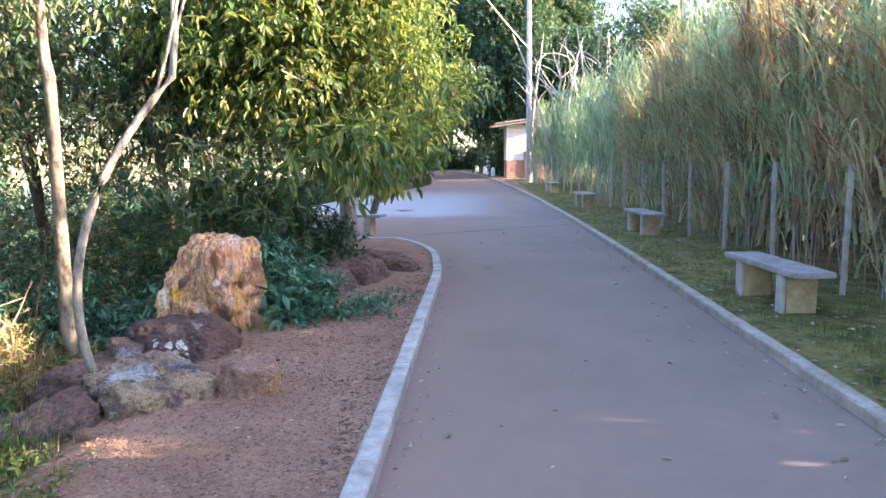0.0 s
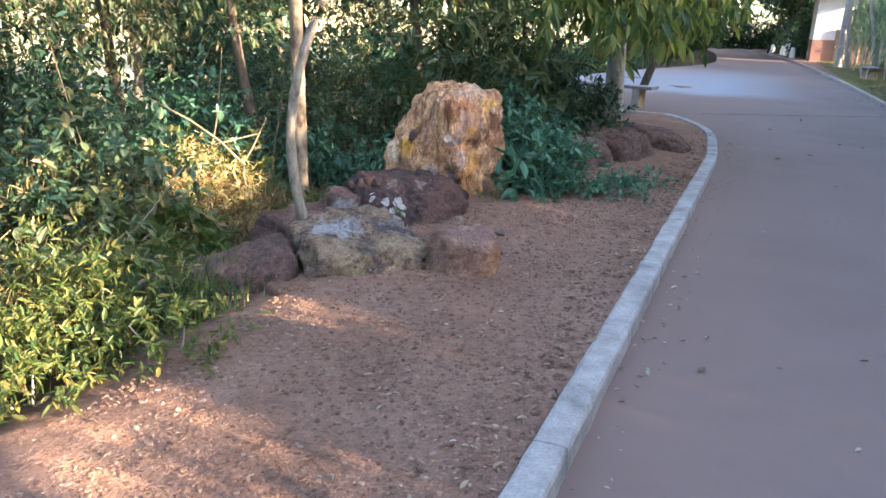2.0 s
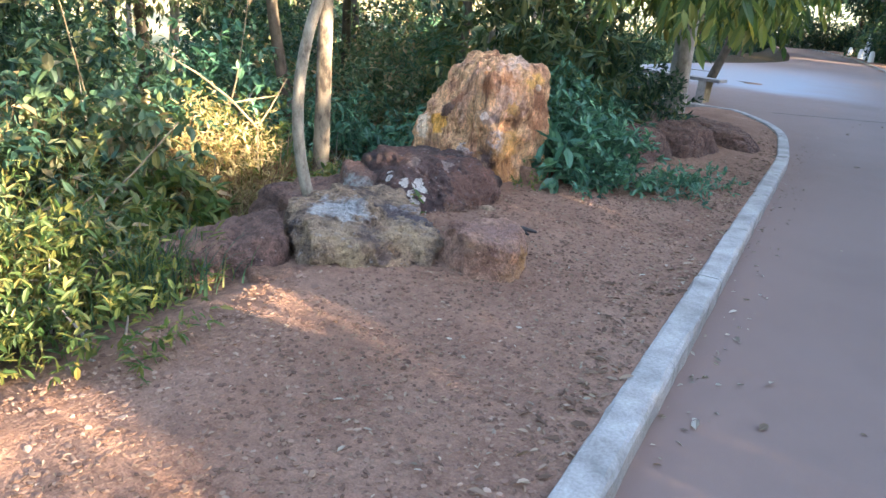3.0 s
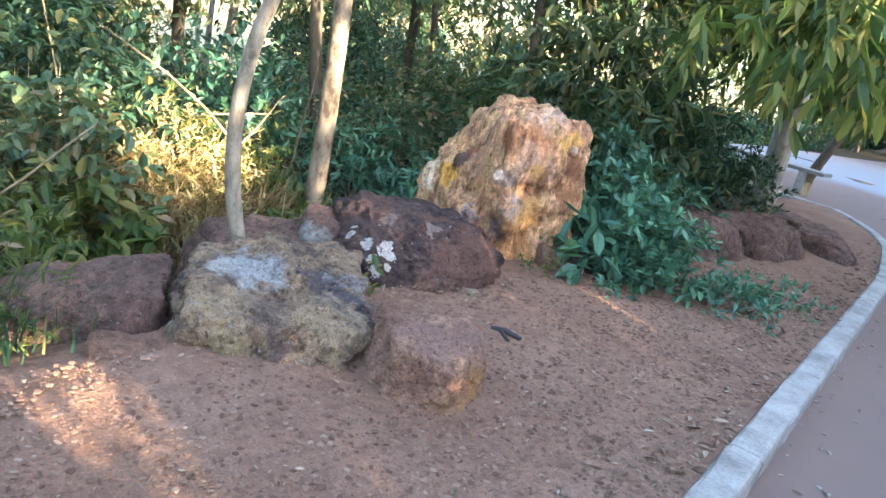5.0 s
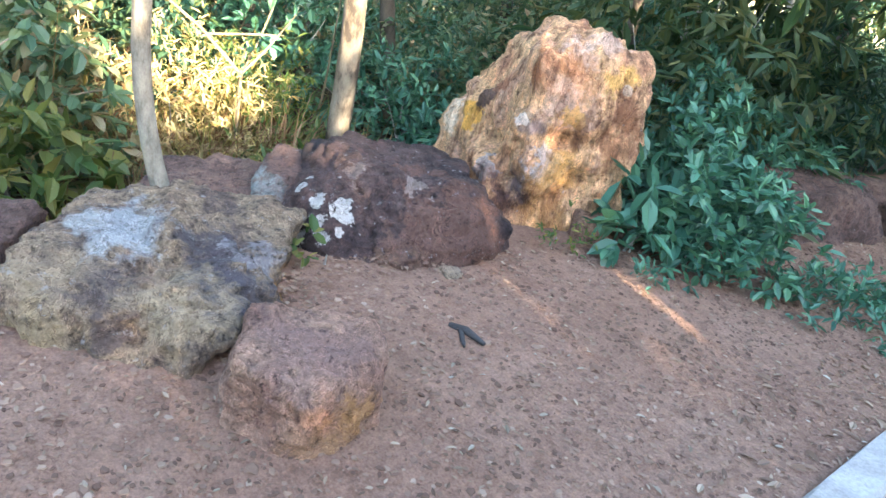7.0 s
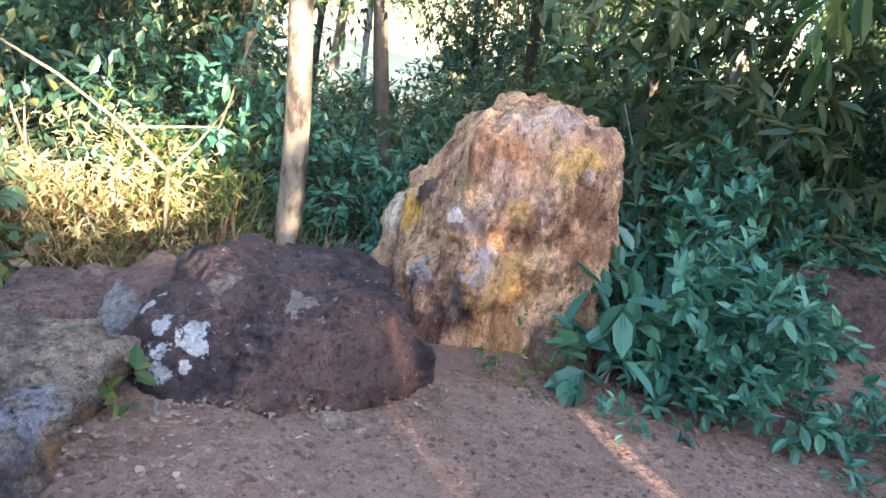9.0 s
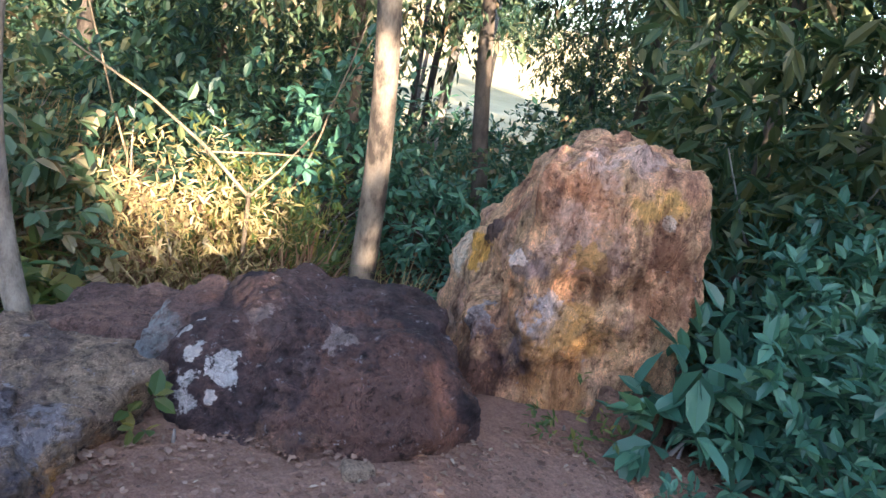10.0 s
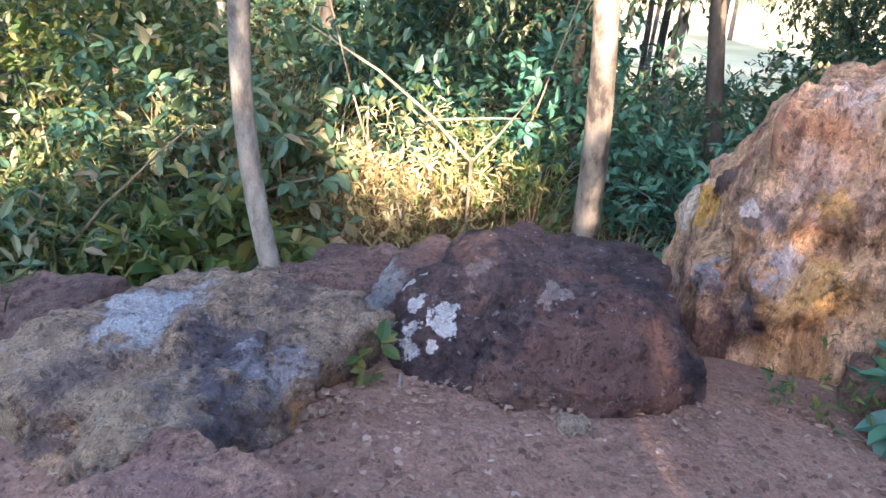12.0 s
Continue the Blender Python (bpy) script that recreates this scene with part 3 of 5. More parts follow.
# blocks of the stones in their own frames: along the face, out of it, up
GREY_LOBES = [
    ((-0.20, 0.02, 0.13), [((-1, 0, 0.30), 0.215), ((1, 0, 0), 0.17), ((-0.10, 1, 0.22), 0.350), ((0, -1, 0), 0.36), ((-0.05, 0.06, 1), 0.165), ((0, 0, -1), 0.4), ((-0.6, 0.6, 0.5), 0.29), ((-0.7, 0.7, 0), 0.30)]),
    ((0.10, 0.05, 0.13), [((1, 0.1, -0.25), 0.178), ((0.7, 0.7, -0.1), 0.315), ((0.10, 1, 0.22), 0.375), ((-1, 0.1, 0), 0.155), ((0.14, 0.08, 1), 0.175), ((0.7, 0.2, 0.7), 0.235), ((0, -1, 0), 0.5), ((0, 0, -1), 0.4), ((0.55, 0.5, -0.65), 0.27), ((-0.3, 0.8, 0.5), 0.33)]),
    ((-0.02, -0.20, 0.10), [((1, -0.1, 0), 0.29), ((-1, -0.2, 0.3), 0.33), ((0, -1, 0.1), 0.27), ((0, 1, 0), 0.35), ((0.05, -0.05, 1), 0.185), ((0, 0, -1), 0.4), ((0.7, 0, 0.7), 0.31), ((0.7, -0.7, 0), 0.215)])]
DARK_LOBES = [
    ((0.08, 0, 0.20), [((1, -0.1, 0.05), 0.43), ((-1, 0, 0.1), 0.435), ((-0.8, 0.6, 0.1), 0.445), ((-0.88, -0.48, 0), 0.42), ((0.05, 1, -0.05), 0.39), ((-0.15, 0.62, 0.77), 0.245), ((0.6, 0.8, 0), 0.44), ((0.04, -0.05, 1), 0.232), ((0.7, 0, 0.7), 0.395), ((-0.6, 0, 0.8), 0.330), ((0, -1, 0), 0.42), ((0, 0, -1), 0.45), ((0.4, 0.5, 0.75), 0.36)])]
TALL_LOBES = [
    ((0.13, 0.03, 0.50), [((1, 0.1, 0.02), 0.335), ((-1, 0.12, 0), 0.275), ((0.10, 1, 0.0), 0.295), ((0, -1, 0), 0.30), ((-0.7, 0, 0.7), 0.466), ((0.10, 0, 0.99), 0.535), ((0.75, 0, 0.66), 0.505), ((0, 0.5, 0.87), 0.565), ((0, 0, -1), 0.75), ((0.75, 0.66, 0), 0.41), ((-0.8, 0.55, -0.2), 0.37)]),
    ((-0.18, -0.15, 0.42), [((-1, 0, 0.03), 0.21), ((-0.77, 0, 0.63), 0.222), ((-0.78, 0.62, 0), 0.125), ((1, 0, 0), 0.3), ((0, -1, 0), 0.15), ((0, 1, 0), 0.30), ((0, 0, -1), 0.7), ((0, 0, 1), 0.385)]),
    ((-0.12, 0.10, 0.18), [((-1, 0.2, 0.1), 0.15), ((0, 1, 0.25), 0.20), ((1, 0, 0), 0.2), ((0, -1, 0), 0.2), ((0, 0.2, 1), 0.25), ((0, 0, -1), 0.3)]),
    ball((-0.10, 0.25, 0.62), 0.085), ball((0.16, 0.285, 0.70), 0.075)]
CUBE_LOBES = [((-0.04, -0.02, 0.20), [((-0.35, 0.94, 0.04), 0.155), ((0.6, 0.8, -0.05), 0.160), ((1, -0.2, 0.05), 0.205), ((-1, 0.1, 0.1), 0.19), ((0, -1, 0), 0.19), ((0.05, 0.10, 1), 0.138), ((0, 0.6, 0.8), 0.19), ((0.7, 0.3, 0.65), 0.195), ((0, 0, -1), 0.25)])]


def boulder_mesh(name, lobes, material, along=(1, 0), base=0.0, core=None, rough_amp=0.03, seed=0, knobs=(), level=6, crack=0.0, grain=(1, 1, 1)):
    """A stone joined from plane-cut blocks given along its face, out of it and up; its faces broken and pitted."""
    v, f = SPHERE[level]
    r = np.array(along, float) / np.hypot(*along)
    turn = np.array([[r[0], r[1], 0], [r[1], -r[0], 0], [0, 0, 1]])
    lobes = [((c[0], c[1], c[2] - base), planes) for c, planes in lobes]
    core = np.array(core if core is not None else lobes[0][0], float)
    lo, hi = np.zeros(len(v)), np.full(len(v), 2.0)
    for _ in range(26):
        mid = (lo + hi) / 2
        inside = lobe_field(core + v * mid[:, None], lobes) < 0
        lo, hi = np.where(inside, mid, lo), np.where(inside, hi, mid)
    p = core + v * lo[:, None]
    for c, rad, h in knobs:
        p = p + v * (np.exp(-np.sum((p - np.array(c)) ** 2, 1) / (rad * rad)) * h)[:, None]
    o = Vector((seed * 3.7, seed * 1.3, seed * 7.1))
    q = np.empty(len(p))
    for i in range(len(p)):
        c = Vector(p[i] * np.array(grain))
        a = noise.fractal(c * 3.2 + o, 1.0, 2.0, 3)
        if level > 3:
            b = noise.fractal(c * 9.0 + o, 0.8, 2.1, 4)
            e = abs(noise.noise(c * 5 + o))
            rid = 1 - abs(noise.noise(c * 20 + o)) * 2
            d1 = noise.voronoi(c * 6 + o)[0]
            k = noise.fractal(c * 4.5 + o * 2, 0.9, 2.0, 3) * 3.5
            t = k - math.floor(k)
            ledge = (math.floor(k) + min(1.0, max(0.0, (t - 0.36) / 0.28))) / 3.5
            q[i] = ledge * 0.9 + a * 0.5 + b * 0.6 + rid * 0.18 - (0.35 - min(d1[1] - d1[0], 0.35)) * 1.3 - crack * max(0.0, 0.10 - e) * 10
        else:
            q[i] = a
    p = (p + v * (q * rough_amp)[:, None]) @ turn
    if np.linalg.det(turn) < 0:
        f = f[:, ::-1]
    return raw_mesh(name, p, f, material)


def boulder(label, at, along, lobes, material, marks=(), **kw):
    """Stains and painted sheen sit on the stone's surface nearest to their given middles."""
    me = boulder_mesh("boulder", lobes, None, along, at[2], **kw)
    if callable(material):
        co = np.array([x.co[:] for x in me.vertices])
        r = np.array(along, float) / np.hypot(*along)
        spots = [(s[0][0] * r[0] + s[0][1] * r[1], s[0][0] * r[1] - s[0][1] * r[0], s[0][2]) for s in marks]
        material = material([(tuple(co[np.argmin(np.sum((co - np.array(m)) ** 2, 1))]), *s[1:]) for m, s in zip(spots, marks)])
    me.materials.append(material)
    return thing("boulder", label, "boulder", at, group="boulders on the bed", mesh=me)


WHITE = (0.52, 0.50, 0.47)


def grey_stone(marks):
    return rock_material("grey_lichened_stone", [(0.32, (0.060, 0.045, 0.045)), (0.43, (0.16, 0.115, 0.092)), (0.54, (0.31, 0.230, 0.155)), (0.66, (0.22, 0.148, 0.108))], scale=5.0, spots=0.07, patches=marks, soft=0.95)


def dark_stone(marks):
    return rock_material("dark_purple_brown_stone", [(0.34, (0.024, 0.017, 0.020)), (0.46, (0.052, 0.033, 0.034)), (0.58, (0.082, 0.049, 0.045)), (0.72, (0.14, 0.086, 0.070))], scale=3.6, spots=0.055, patches=marks, soft=0.85)


def tall_stone(marks):
    return rock_material("rust_and_ochre_stone", [(0.30, (0.19, 0.092, 0.060)), (0.41, (0.52, 0.285, 0.165)), (0.52, (0.70, 0.45, 0.25)), (0.60, (0.56, 0.33, 0.215)), (0.72, (0.76, 0.59, 0.46))], streak=(1.6, 1.6, 0.6), scale=3.4, spots=0.03, patches=marks, soft=0.8, runs=0.75)


def cube_stone(marks):
    return rock_material("pinkish_red_stone", [(0.32, (0.21, 0.115, 0.088)), (0.5, (0.34, 0.200, 0.148)), (0.68, (0.44, 0.280, 0.195))], scale=5.0, patches=marks, soft=0.75)


def lichened_low(marks):
    return rock_material("dusky_stone_with_pale_lichen", [(0.32, (0.085, 0.052, 0.048)), (0.5, (0.145, 0.088, 0.075)), (0.68, (0.20, 0.125, 0.10))], scale=4.0, spots=0.03, patches=marks, soft=0.5)


M_RED = rock_material("red_brown_stone", [(0.32, (0.15, 0.080, 0.060)), (0.5, (0.25, 0.142, 0.100)), (0.68, (0.33, 0.195, 0.13))], scale=5.0, soft=0.5)
M_LOW = rock_material("dusky_red_stone", [(0.32, (0.092, 0.058, 0.051)), (0.5, (0.165, 0.102, 0.084)), (0.68, (0.24, 0.150, 0.118))], scale=4.0, spots=0.03, soft=0.75)
M_PALE = rock_material("pale_stone", [(0.3, (0.26, 0.18, 0.12)), (0.7, (0.46, 0.36, 0.26))], scale=9.0)

GREY_STAINS = [((-0.13, -0.06, 0.22), 0.17, (0.42, 0.44, 0.46), 0.86, 0.48, 9.0), ((-0.14, 0.06, 0.22), 0.11, (0.50, 0.52, 0.53), 0.86, 0.48, 11.0), ((-0.25, -0.04, 0.22), 0.08, (0.44, 0.46, 0.47), 0.69, 0.54, 12.0),
               ((0.20, 0.17, 0.16), 0.20, (0.090, 0.085, 0.105), 0.86, 0.48, 8.0), ((0.13, 0.02, 0.21), 0.17, (0.085, 0.070, 0.080), 0.86, 0.48, 8.0), ((0.26, -0.03, 0.17), 0.10, (0.30, 0.29, 0.31), 0.63, 0.61, 16.0), ((0.31, -0.02, 0.02), 0.10, (0.46, 0.24, 0.07), 0.90, 0.34, 10.0), ((0.31, -0.20, 0.0), 0.10, (0.40, 0.20, 0.07), 0.90, 0.34, 10.0),
               ((-0.12, 0.24, 0.17), 0.12, (0.12, 0.092, 0.090), 0.75, 0.48, 9.0), ((-0.28, 0.25, 0.14), 0.15, (0.42, 0.31, 0.20), 0.63, 0.48, 9.0), ((0.09, 0.30, 0.15), 0.17, (0.43, 0.32, 0.20), 0.69, 0.48, 9.0), ((-0.25, 0.36, 0.03), 0.14, (0.40, 0.30, 0.17), 0.57, 0.48, 9.0), ((-0.07, 0.33, 0.08), 0.06, (0.12, 0.085, 0.075), 0.69, 0.41, 12.0)]
boulder("large two-lobed grey boulder with pale lichen on its flat top", (-1.18, 5.13, 0.11), (0.58, 0.81), GREY_LOBES, grey_stone, GREY_STAINS, core=(0.0, 0.0, 0.03), rough_amp=0.046, seed=1, level=7,
        knobs=[((-0.075, 0.26, 0.17), 0.05, -0.015), ((-0.075, 0.33, 0.08), 0.055, -0.03), ((-0.08, 0.36, -0.02), 0.06, -0.02), ((0.10, 0.33, 0.09), 0.11, 0.025), ((-0.25, 0.30, 0.08), 0.11, 0.02)])
# the first patch paints the sky's sheen on the top; the others are stains
DARK_STAINS_SHEEN = [((0.10, -0.05, 0.25), 0.22, (0.150, 0.108, 0.102), 0.4, 0.8, 8.0), ((0.30, 0.30, 0.08), 0.30, (0.17, 0.085, 0.060), 0.6, 1.0, 5.0), ((0.15, 0.36, 0.0), 0.18, (0.16, 0.085, 0.062), 0.5, 1.0, 7.0), ((0.46, 0.10, 0.0), 0.16, (0.24, 0.135, 0.085), 0.5, 0.6, 8.0),
               ((-0.193, 0.19, 0.155), 0.044, WHITE, 0.95, 0.42, 24.0), ((-0.175, 0.205, 0.125), 0.030, WHITE, 0.9, 0.4, 24.0), ((-0.263, 0.146, 0.152), 0.034, WHITE, 0.9, 0.42, 25.0), ((-0.285, 0.065, 0.165), 0.022, WHITE, 0.85, 0.35, 25.0), ((-0.28, 0.03, 0.20), 0.020, WHITE, 0.8, 0.35, 25.0),
               ((-0.263, 0.199, 0.093), 0.032, WHITE, 0.8, 0.45, 25.0), ((-0.245, 0.239, 0.06), 0.028, WHITE, 0.7, 0.5, 25.0), ((-0.205, 0.256, 0.087), 0.022, WHITE, 0.8, 0.4, 25.0), ((-0.297, 0.187, 0.02), 0.030, WHITE, 0.6, 0.5, 25.0), ((-0.34, 0.10, 0.04), 0.060, (0.40, 0.42, 0.40), 0.6, 0.6, 18.0),
               ((0.12, 0.145, 0.261), 0.040, (0.34, 0.28, 0.25), 0.55, 0.6, 18.0), ((-0.12, 0.07, 0.262), 0.045, (0.24, 0.19, 0.17), 0.5, 0.7, 18.0), ((0.0, 0.376, -0.05), 0.16, (0.22, 0.125, 0.075), 0.5, 0.7, 8.0), ((-0.1, 0.3, -0.08), 0.12, (0.22, 0.13, 0.08), 0.5, 0.7, 8.0)]
boulder("long dark purplish boulder with white lichen blotches", (-1.42, 6.05, 0.15), (0.31, 0.95), DARK_LOBES, dark_stone, DARK_STAINS_SHEEN, core=(0.08, 0.0, 0.02), rough_amp=0.036, seed=2, crack=0.2, level=7,
        knobs=[((-0.05, 0.38, -0.05), 0.12, -0.03), ((0.12, 0.33, 0.14), 0.09, -0.02)])
TALL_STAINS = [((-0.30, -0.08, 0.09), 0.069, (0.750, 0.413, 0.088), 0.95, 0.31, 12.0), ((-0.36, -0.19, 0.05), 0.098, (0.750, 0.625, 0.475), 0.94, 0.50, 14.0), ((-0.25, -0.05, 0.22), 0.063, (0.136, 0.085, 0.072), 0.94, 0.37, 14.0), ((-0.21, 0.0, 0.28), 0.081, (0.413, 0.188, 0.106), 0.94, 0.37, 12.0),
               ((-0.088, 0.34, 0.18), 0.085, (0.25, 0.20, 0.20), 0.75, 0.5, 12.0), ((-0.15, 0.33, 0.20), 0.034, (0.775, 0.650, 0.575), 0.95, 0.37, 18.0), ((0.15, 0.345, 0.265), 0.060, (0.20, 0.12, 0.10), 0.70, 0.45, 14.0), ((0.03, 0.34, 0.32), 0.144, (0.700, 0.475, 0.362), 0.94, 0.43, 11.0), ((0.07, 0.335, 0.25), 0.057, (0.675, 0.413, 0.163), 0.88, 0.37, 14.0),
               ((0.05, 0.27, 0.53), 0.098, (0.725, 0.562, 0.475), 0.94, 0.43, 12.0), ((0.17, 0.21, 0.56), 0.115, (0.650, 0.475, 0.388), 0.81, 0.43, 12.0), ((-0.10, 0.29, 0.43), 0.127, (0.413, 0.169, 0.081), 0.94, 0.37, 10.0), ((0.08, 0.32, 0.43), 0.127, (0.525, 0.250, 0.119), 0.75, 0.43, 10.0), ((0.24, 0.31, 0.44), 0.086, (0.700, 0.425, 0.125), 0.81, 0.43, 12.0), ((0.285, 0.305, 0.40), 0.025, (0.775, 0.675, 0.550), 0.88, 0.31, 22.0),
               ((0.11, 0.335, 0.17), 0.060, (0.24, 0.115, 0.06), 0.60, 0.6, 13.0), ((-0.036, 0.335, -0.01), 0.086, (0.450, 0.425, 0.450), 0.81, 0.56, 15.0), ((-0.01, 0.335, 0.06), 0.063, (0.525, 0.475, 0.475), 0.75, 0.56, 16.0), ((-0.209, 0.20, -0.08), 0.063, (0.400, 0.388, 0.413), 0.81, 0.56, 18.0), ((0.09, 0.33, 0.02), 0.149, (0.625, 0.350, 0.106), 0.81, 0.37, 9.0),
               ((0.31, 0.30, 0.30), 0.149, (0.196, 0.089, 0.051), 0.88, 0.43, 9.0), ((0.38, 0.28, 0.14), 0.149, (0.255, 0.119, 0.060), 0.81, 0.43, 9.0), ((-0.17, 0.28, -0.22), 0.184, (0.128, 0.068, 0.053), 0.94, 0.37, 9.0), ((0.07, 0.335, -0.20), 0.161, (0.525, 0.275, 0.106), 0.81, 0.37, 9.0), ((-0.10, 0.30, -0.10), 0.086, (0.145, 0.098, 0.106), 0.88, 0.37, 12.0)]
boulder("tall upright boulder of rust and ochre stone", (-1.49, 6.98, 0.45), (0.57, 0.82), TALL_LOBES, tall_stone, TALL_STAINS, core=(0.06, 0.02, 0.05), rough_amp=0.042, seed=3, crack=0.2, level=7, grain=(1.25, 1.25, 0.75),
        knobs=[((0.10, 0.34, 0.17), 0.055, -0.055), ((0.02, 0.34, 0.13), 0.05, -0.03), ((-0.15, 0.32, 0.08), 0.05, -0.09), ((-0.18, 0.25, 0.30), 0.055, -0.08), ((-0.17, 0.28, 0.0), 0.05, -0.07), ((-0.19, 0.22, 0.40), 0.05, -0.07), ((0.03, 0.34, 0.33), 0.11, 0.02), ((0.30, 0.31, 0.20), 0.10, -0.02), ((0.10, 0.34, -0.02), 0.10, 0.02), ((-0.12, 0.30, -0.10), 0.06, -0.05), ((0.23, 0.33, -0.02), 0.07, -0.025)])
boulder("small blocky red-brown boulder sunk in the soil", (-0.47, 5.22, 0.20), (0.6, 0.8), CUBE_LOBES, cube_stone,
        [((-0.04, 0, 0.13), 0.16, (0.27, 0.165, 0.145), 0.65, 0.5, 10.0), ((0.12, 0.06, 0.0), 0.10, (0.48, 0.26, 0.10), 0.75, 0.5, 10.0), ((0.02, 0.14, -0.04), 0.09, (0.40, 0.23, 0.12), 0.6, 0.5, 10.0), ((-0.15, 0.10, 0.04), 0.10, (0.27, 0.14, 0.10), 0.5, 0.6, 10.0)], rough_amp=0.028, seed=4, level=7)
boulder("low dusky red boulder behind the grey one", (-1.68, 4.52, 0.0), (0.6, 0.8),
        [((0, 0, 0.02), [((1, 0, 0), 0.34), ((-1, 0.1, 0.3), 0.25), ((-0.1, 1, 0.3), 0.18), ((0, -1, 0.1), 0.24), ((-0.24, 0.05, 1), 0.175), ((0, 0, -1), 0.45), ((-0.5, 0.5, 0.7), 0.25)])], M_LOW, rough_amp=0.034, seed=5)
boulder("low dusky red boulder between two larger ones", (-1.90, 5.66, 0.0), (0.48, 0.88),
        [((0, 0, 0.05), [((1, 0, 0), 0.32), ((-1, 0, 0.3), 0.34), ((0, 1, 0.25), 0.26), ((0, -1, 0.1), 0.26), ((-0.12, -0.05, 1), 0.175), ((0, 0, -1), 0.45)])], M_LOW, rough_amp=0.034, seed=6)
boulder("rounded low boulder with a pale lichen face", (-1.66, 5.80, 0.05), (0.70, 0.71),
        [((0, 0, 0.10), [((1, 0, 0), 0.22), ((-1, 0, 0.2), 0.17), ((0, 1, 0.35), 0.17), ((0, -1, 0.1), 0.25), ((0.05, 0, 1), 0.235), ((0, 0, -1), 0.4), ((-0.6, 0.4, 0.7), 0.22)])], lichened_low,
        [((-0.13, 0.12, 0.20), 0.12, (0.30, 0.33, 0.33), 0.8, 0.5, 10.0), ((-0.17, 0.02, 0.22), 0.09, (0.30, 0.33, 0.33), 0.7, 0.5, 10.0)], rough_amp=0.026, seed=9)
boulder("low reddish stone at the bed's edge", (-1.28, 4.52, 0.0), (0.6, 0.8),
        [((0, 0, 0), [((1, 0, 0), 0.16), ((-1, 0, 0.2), 0.15), ((0, 1, 0.2), 0.13), ((0, -1, 0.3), 0.16), ((0, -0.1, 1), 0.13), ((0, 0, -1), 0.3)])], M_RED, rough_amp=0.022, seed=7)
boulder("low pale brown stone leaning on the tall boulder", (-1.02, 7.05, 0.16), (0.5, 0.87),
        [((0, 0, 0.17), [((1, 0.2, 0.3), 0.13), ((-1, 0, 0.2), 0.12), ((0, 1, 0.4), 0.10), ((0, -1, 0), 0.16), ((0.1, 0.2, 1), 0.11), ((0, 0, -1), 0.2)])], M_RED, rough_amp=0.02, seed=8)
for i, (x, y, du, dw, top) in enumerate([(-0.80, 8.92, 0.50, 0.27, 0.44), (-0.52, 9.98, 0.47, 0.26, 0.40), (-0.15, 11.1, 0.26, 0.30, 0.27), (-0.45, 11.9, 0.30, 0.36, 0.24)]):
    boulder("broad red-brown boulder split from its neighbour" if i < 2 else "rounded red-brown boulder beside the shrubs", (x, y, 0.1), (0.24, 0.97),
            [((0, 0, 0.12), [((1, 0.1, 0.1), du), ((-1, 0.05, 0.05), du), ((0.05, 1, 0.18), dw), ((0, -1, 0.1), dw), ((0.02, 0.05, 1), top - 0.12), ((0, 0, -1), 0.35), ((-0.6, 0.3, 0.7), du * 0.95), ((0.5, 0.5, 0.6), du * 0.86)])], M_LOW, rough_amp=0.034, seed=20 + i)


# ---- benches, fence, pole, house, posts ----
def bench(at, turn, label):
    ob = thing("bench", label, "bench", at, group="benches by the road")
    ob.rotation_euler = (0, 0, radians(turn))
    part("seat", box_mesh("seat", (0.44, 1.70, 0.06), BENCH_TOP, 0.012, (0, 0, 0.43), 0.01, 3), ob, "grey concrete seat slab")
    for y in (-0.52, 0.45):
        leg = part("leg", box_mesh("leg", (0.34, 0.15, 0.44), BENCH_LEG, 0.012, (0, y, 0.18), 0.012, 5), ob, "stained ochre concrete leg")
        part("leg_front", box_mesh("leg_front", (0.035, 0.155, 0.44), POST, 0.006, (-0.187, y, 0.18), 0.008, 7), leg, "pale grey front of the leg")
    return ob


B1 = bench((4.33, 8.52, 0.085), 5, "concrete slab bench on ochre legs on the grass verge")
for x, y, a in ((4.55, 16.1, 4), (4.45, 24.2, 4), (4.35, 34.0, 6), (-2.0, 17.2, 78)):
    copy_thing(B1, pose(x, y, 0.085 if x > 0 else 0.0, 0, 0, a))

FENCE_Y = [4.75 + 2.08 * i for i in range(20)]


def fence_x(y):
    return float(right_edge(y)) + 1.72


fence = thing("fence", "wire mesh fence on slim concrete posts before the reeds", "fence")
rf_ = random.Random(5)
for y in FENCE_Y:
    q = part("post", box_mesh("post", (0.055, 0.060, 1.62), POST, 0.012, (0, 0, 0.70), 0.012, y), fence, at=(fence_x(y), y, 0.09))
    q.rotation_euler = (radians(rf_.uniform(-1, 1)), radians(rf_.uniform(-1.2, 1.2)), 0)
wires = []
for z in (0.18, 0.62, 1.08, 1.52):
    wires.append([(fence_x(y) - 0.045, y, z + 0.09 + 0.02 * math.sin(y * 1.5), 0.0022) for y in np.arange(4.0, 44, 0.7)])
for s in (1, -1):
    for y in np.arange(3, 22, 0.11):
        wires.append([(fence_x(y + (s * 0.7 if k else -s * 0.7)) - 0.05, y + (s * 0.7 if k else -s * 0.7), 0.16 + 1.42 * k, 0.0011) for k in (0, 1)])
part("wire_mesh", tube_mesh("wire_mesh", wires, WIRE, 3), fence, "thin galvanised chain-link wire", kind="stuff")

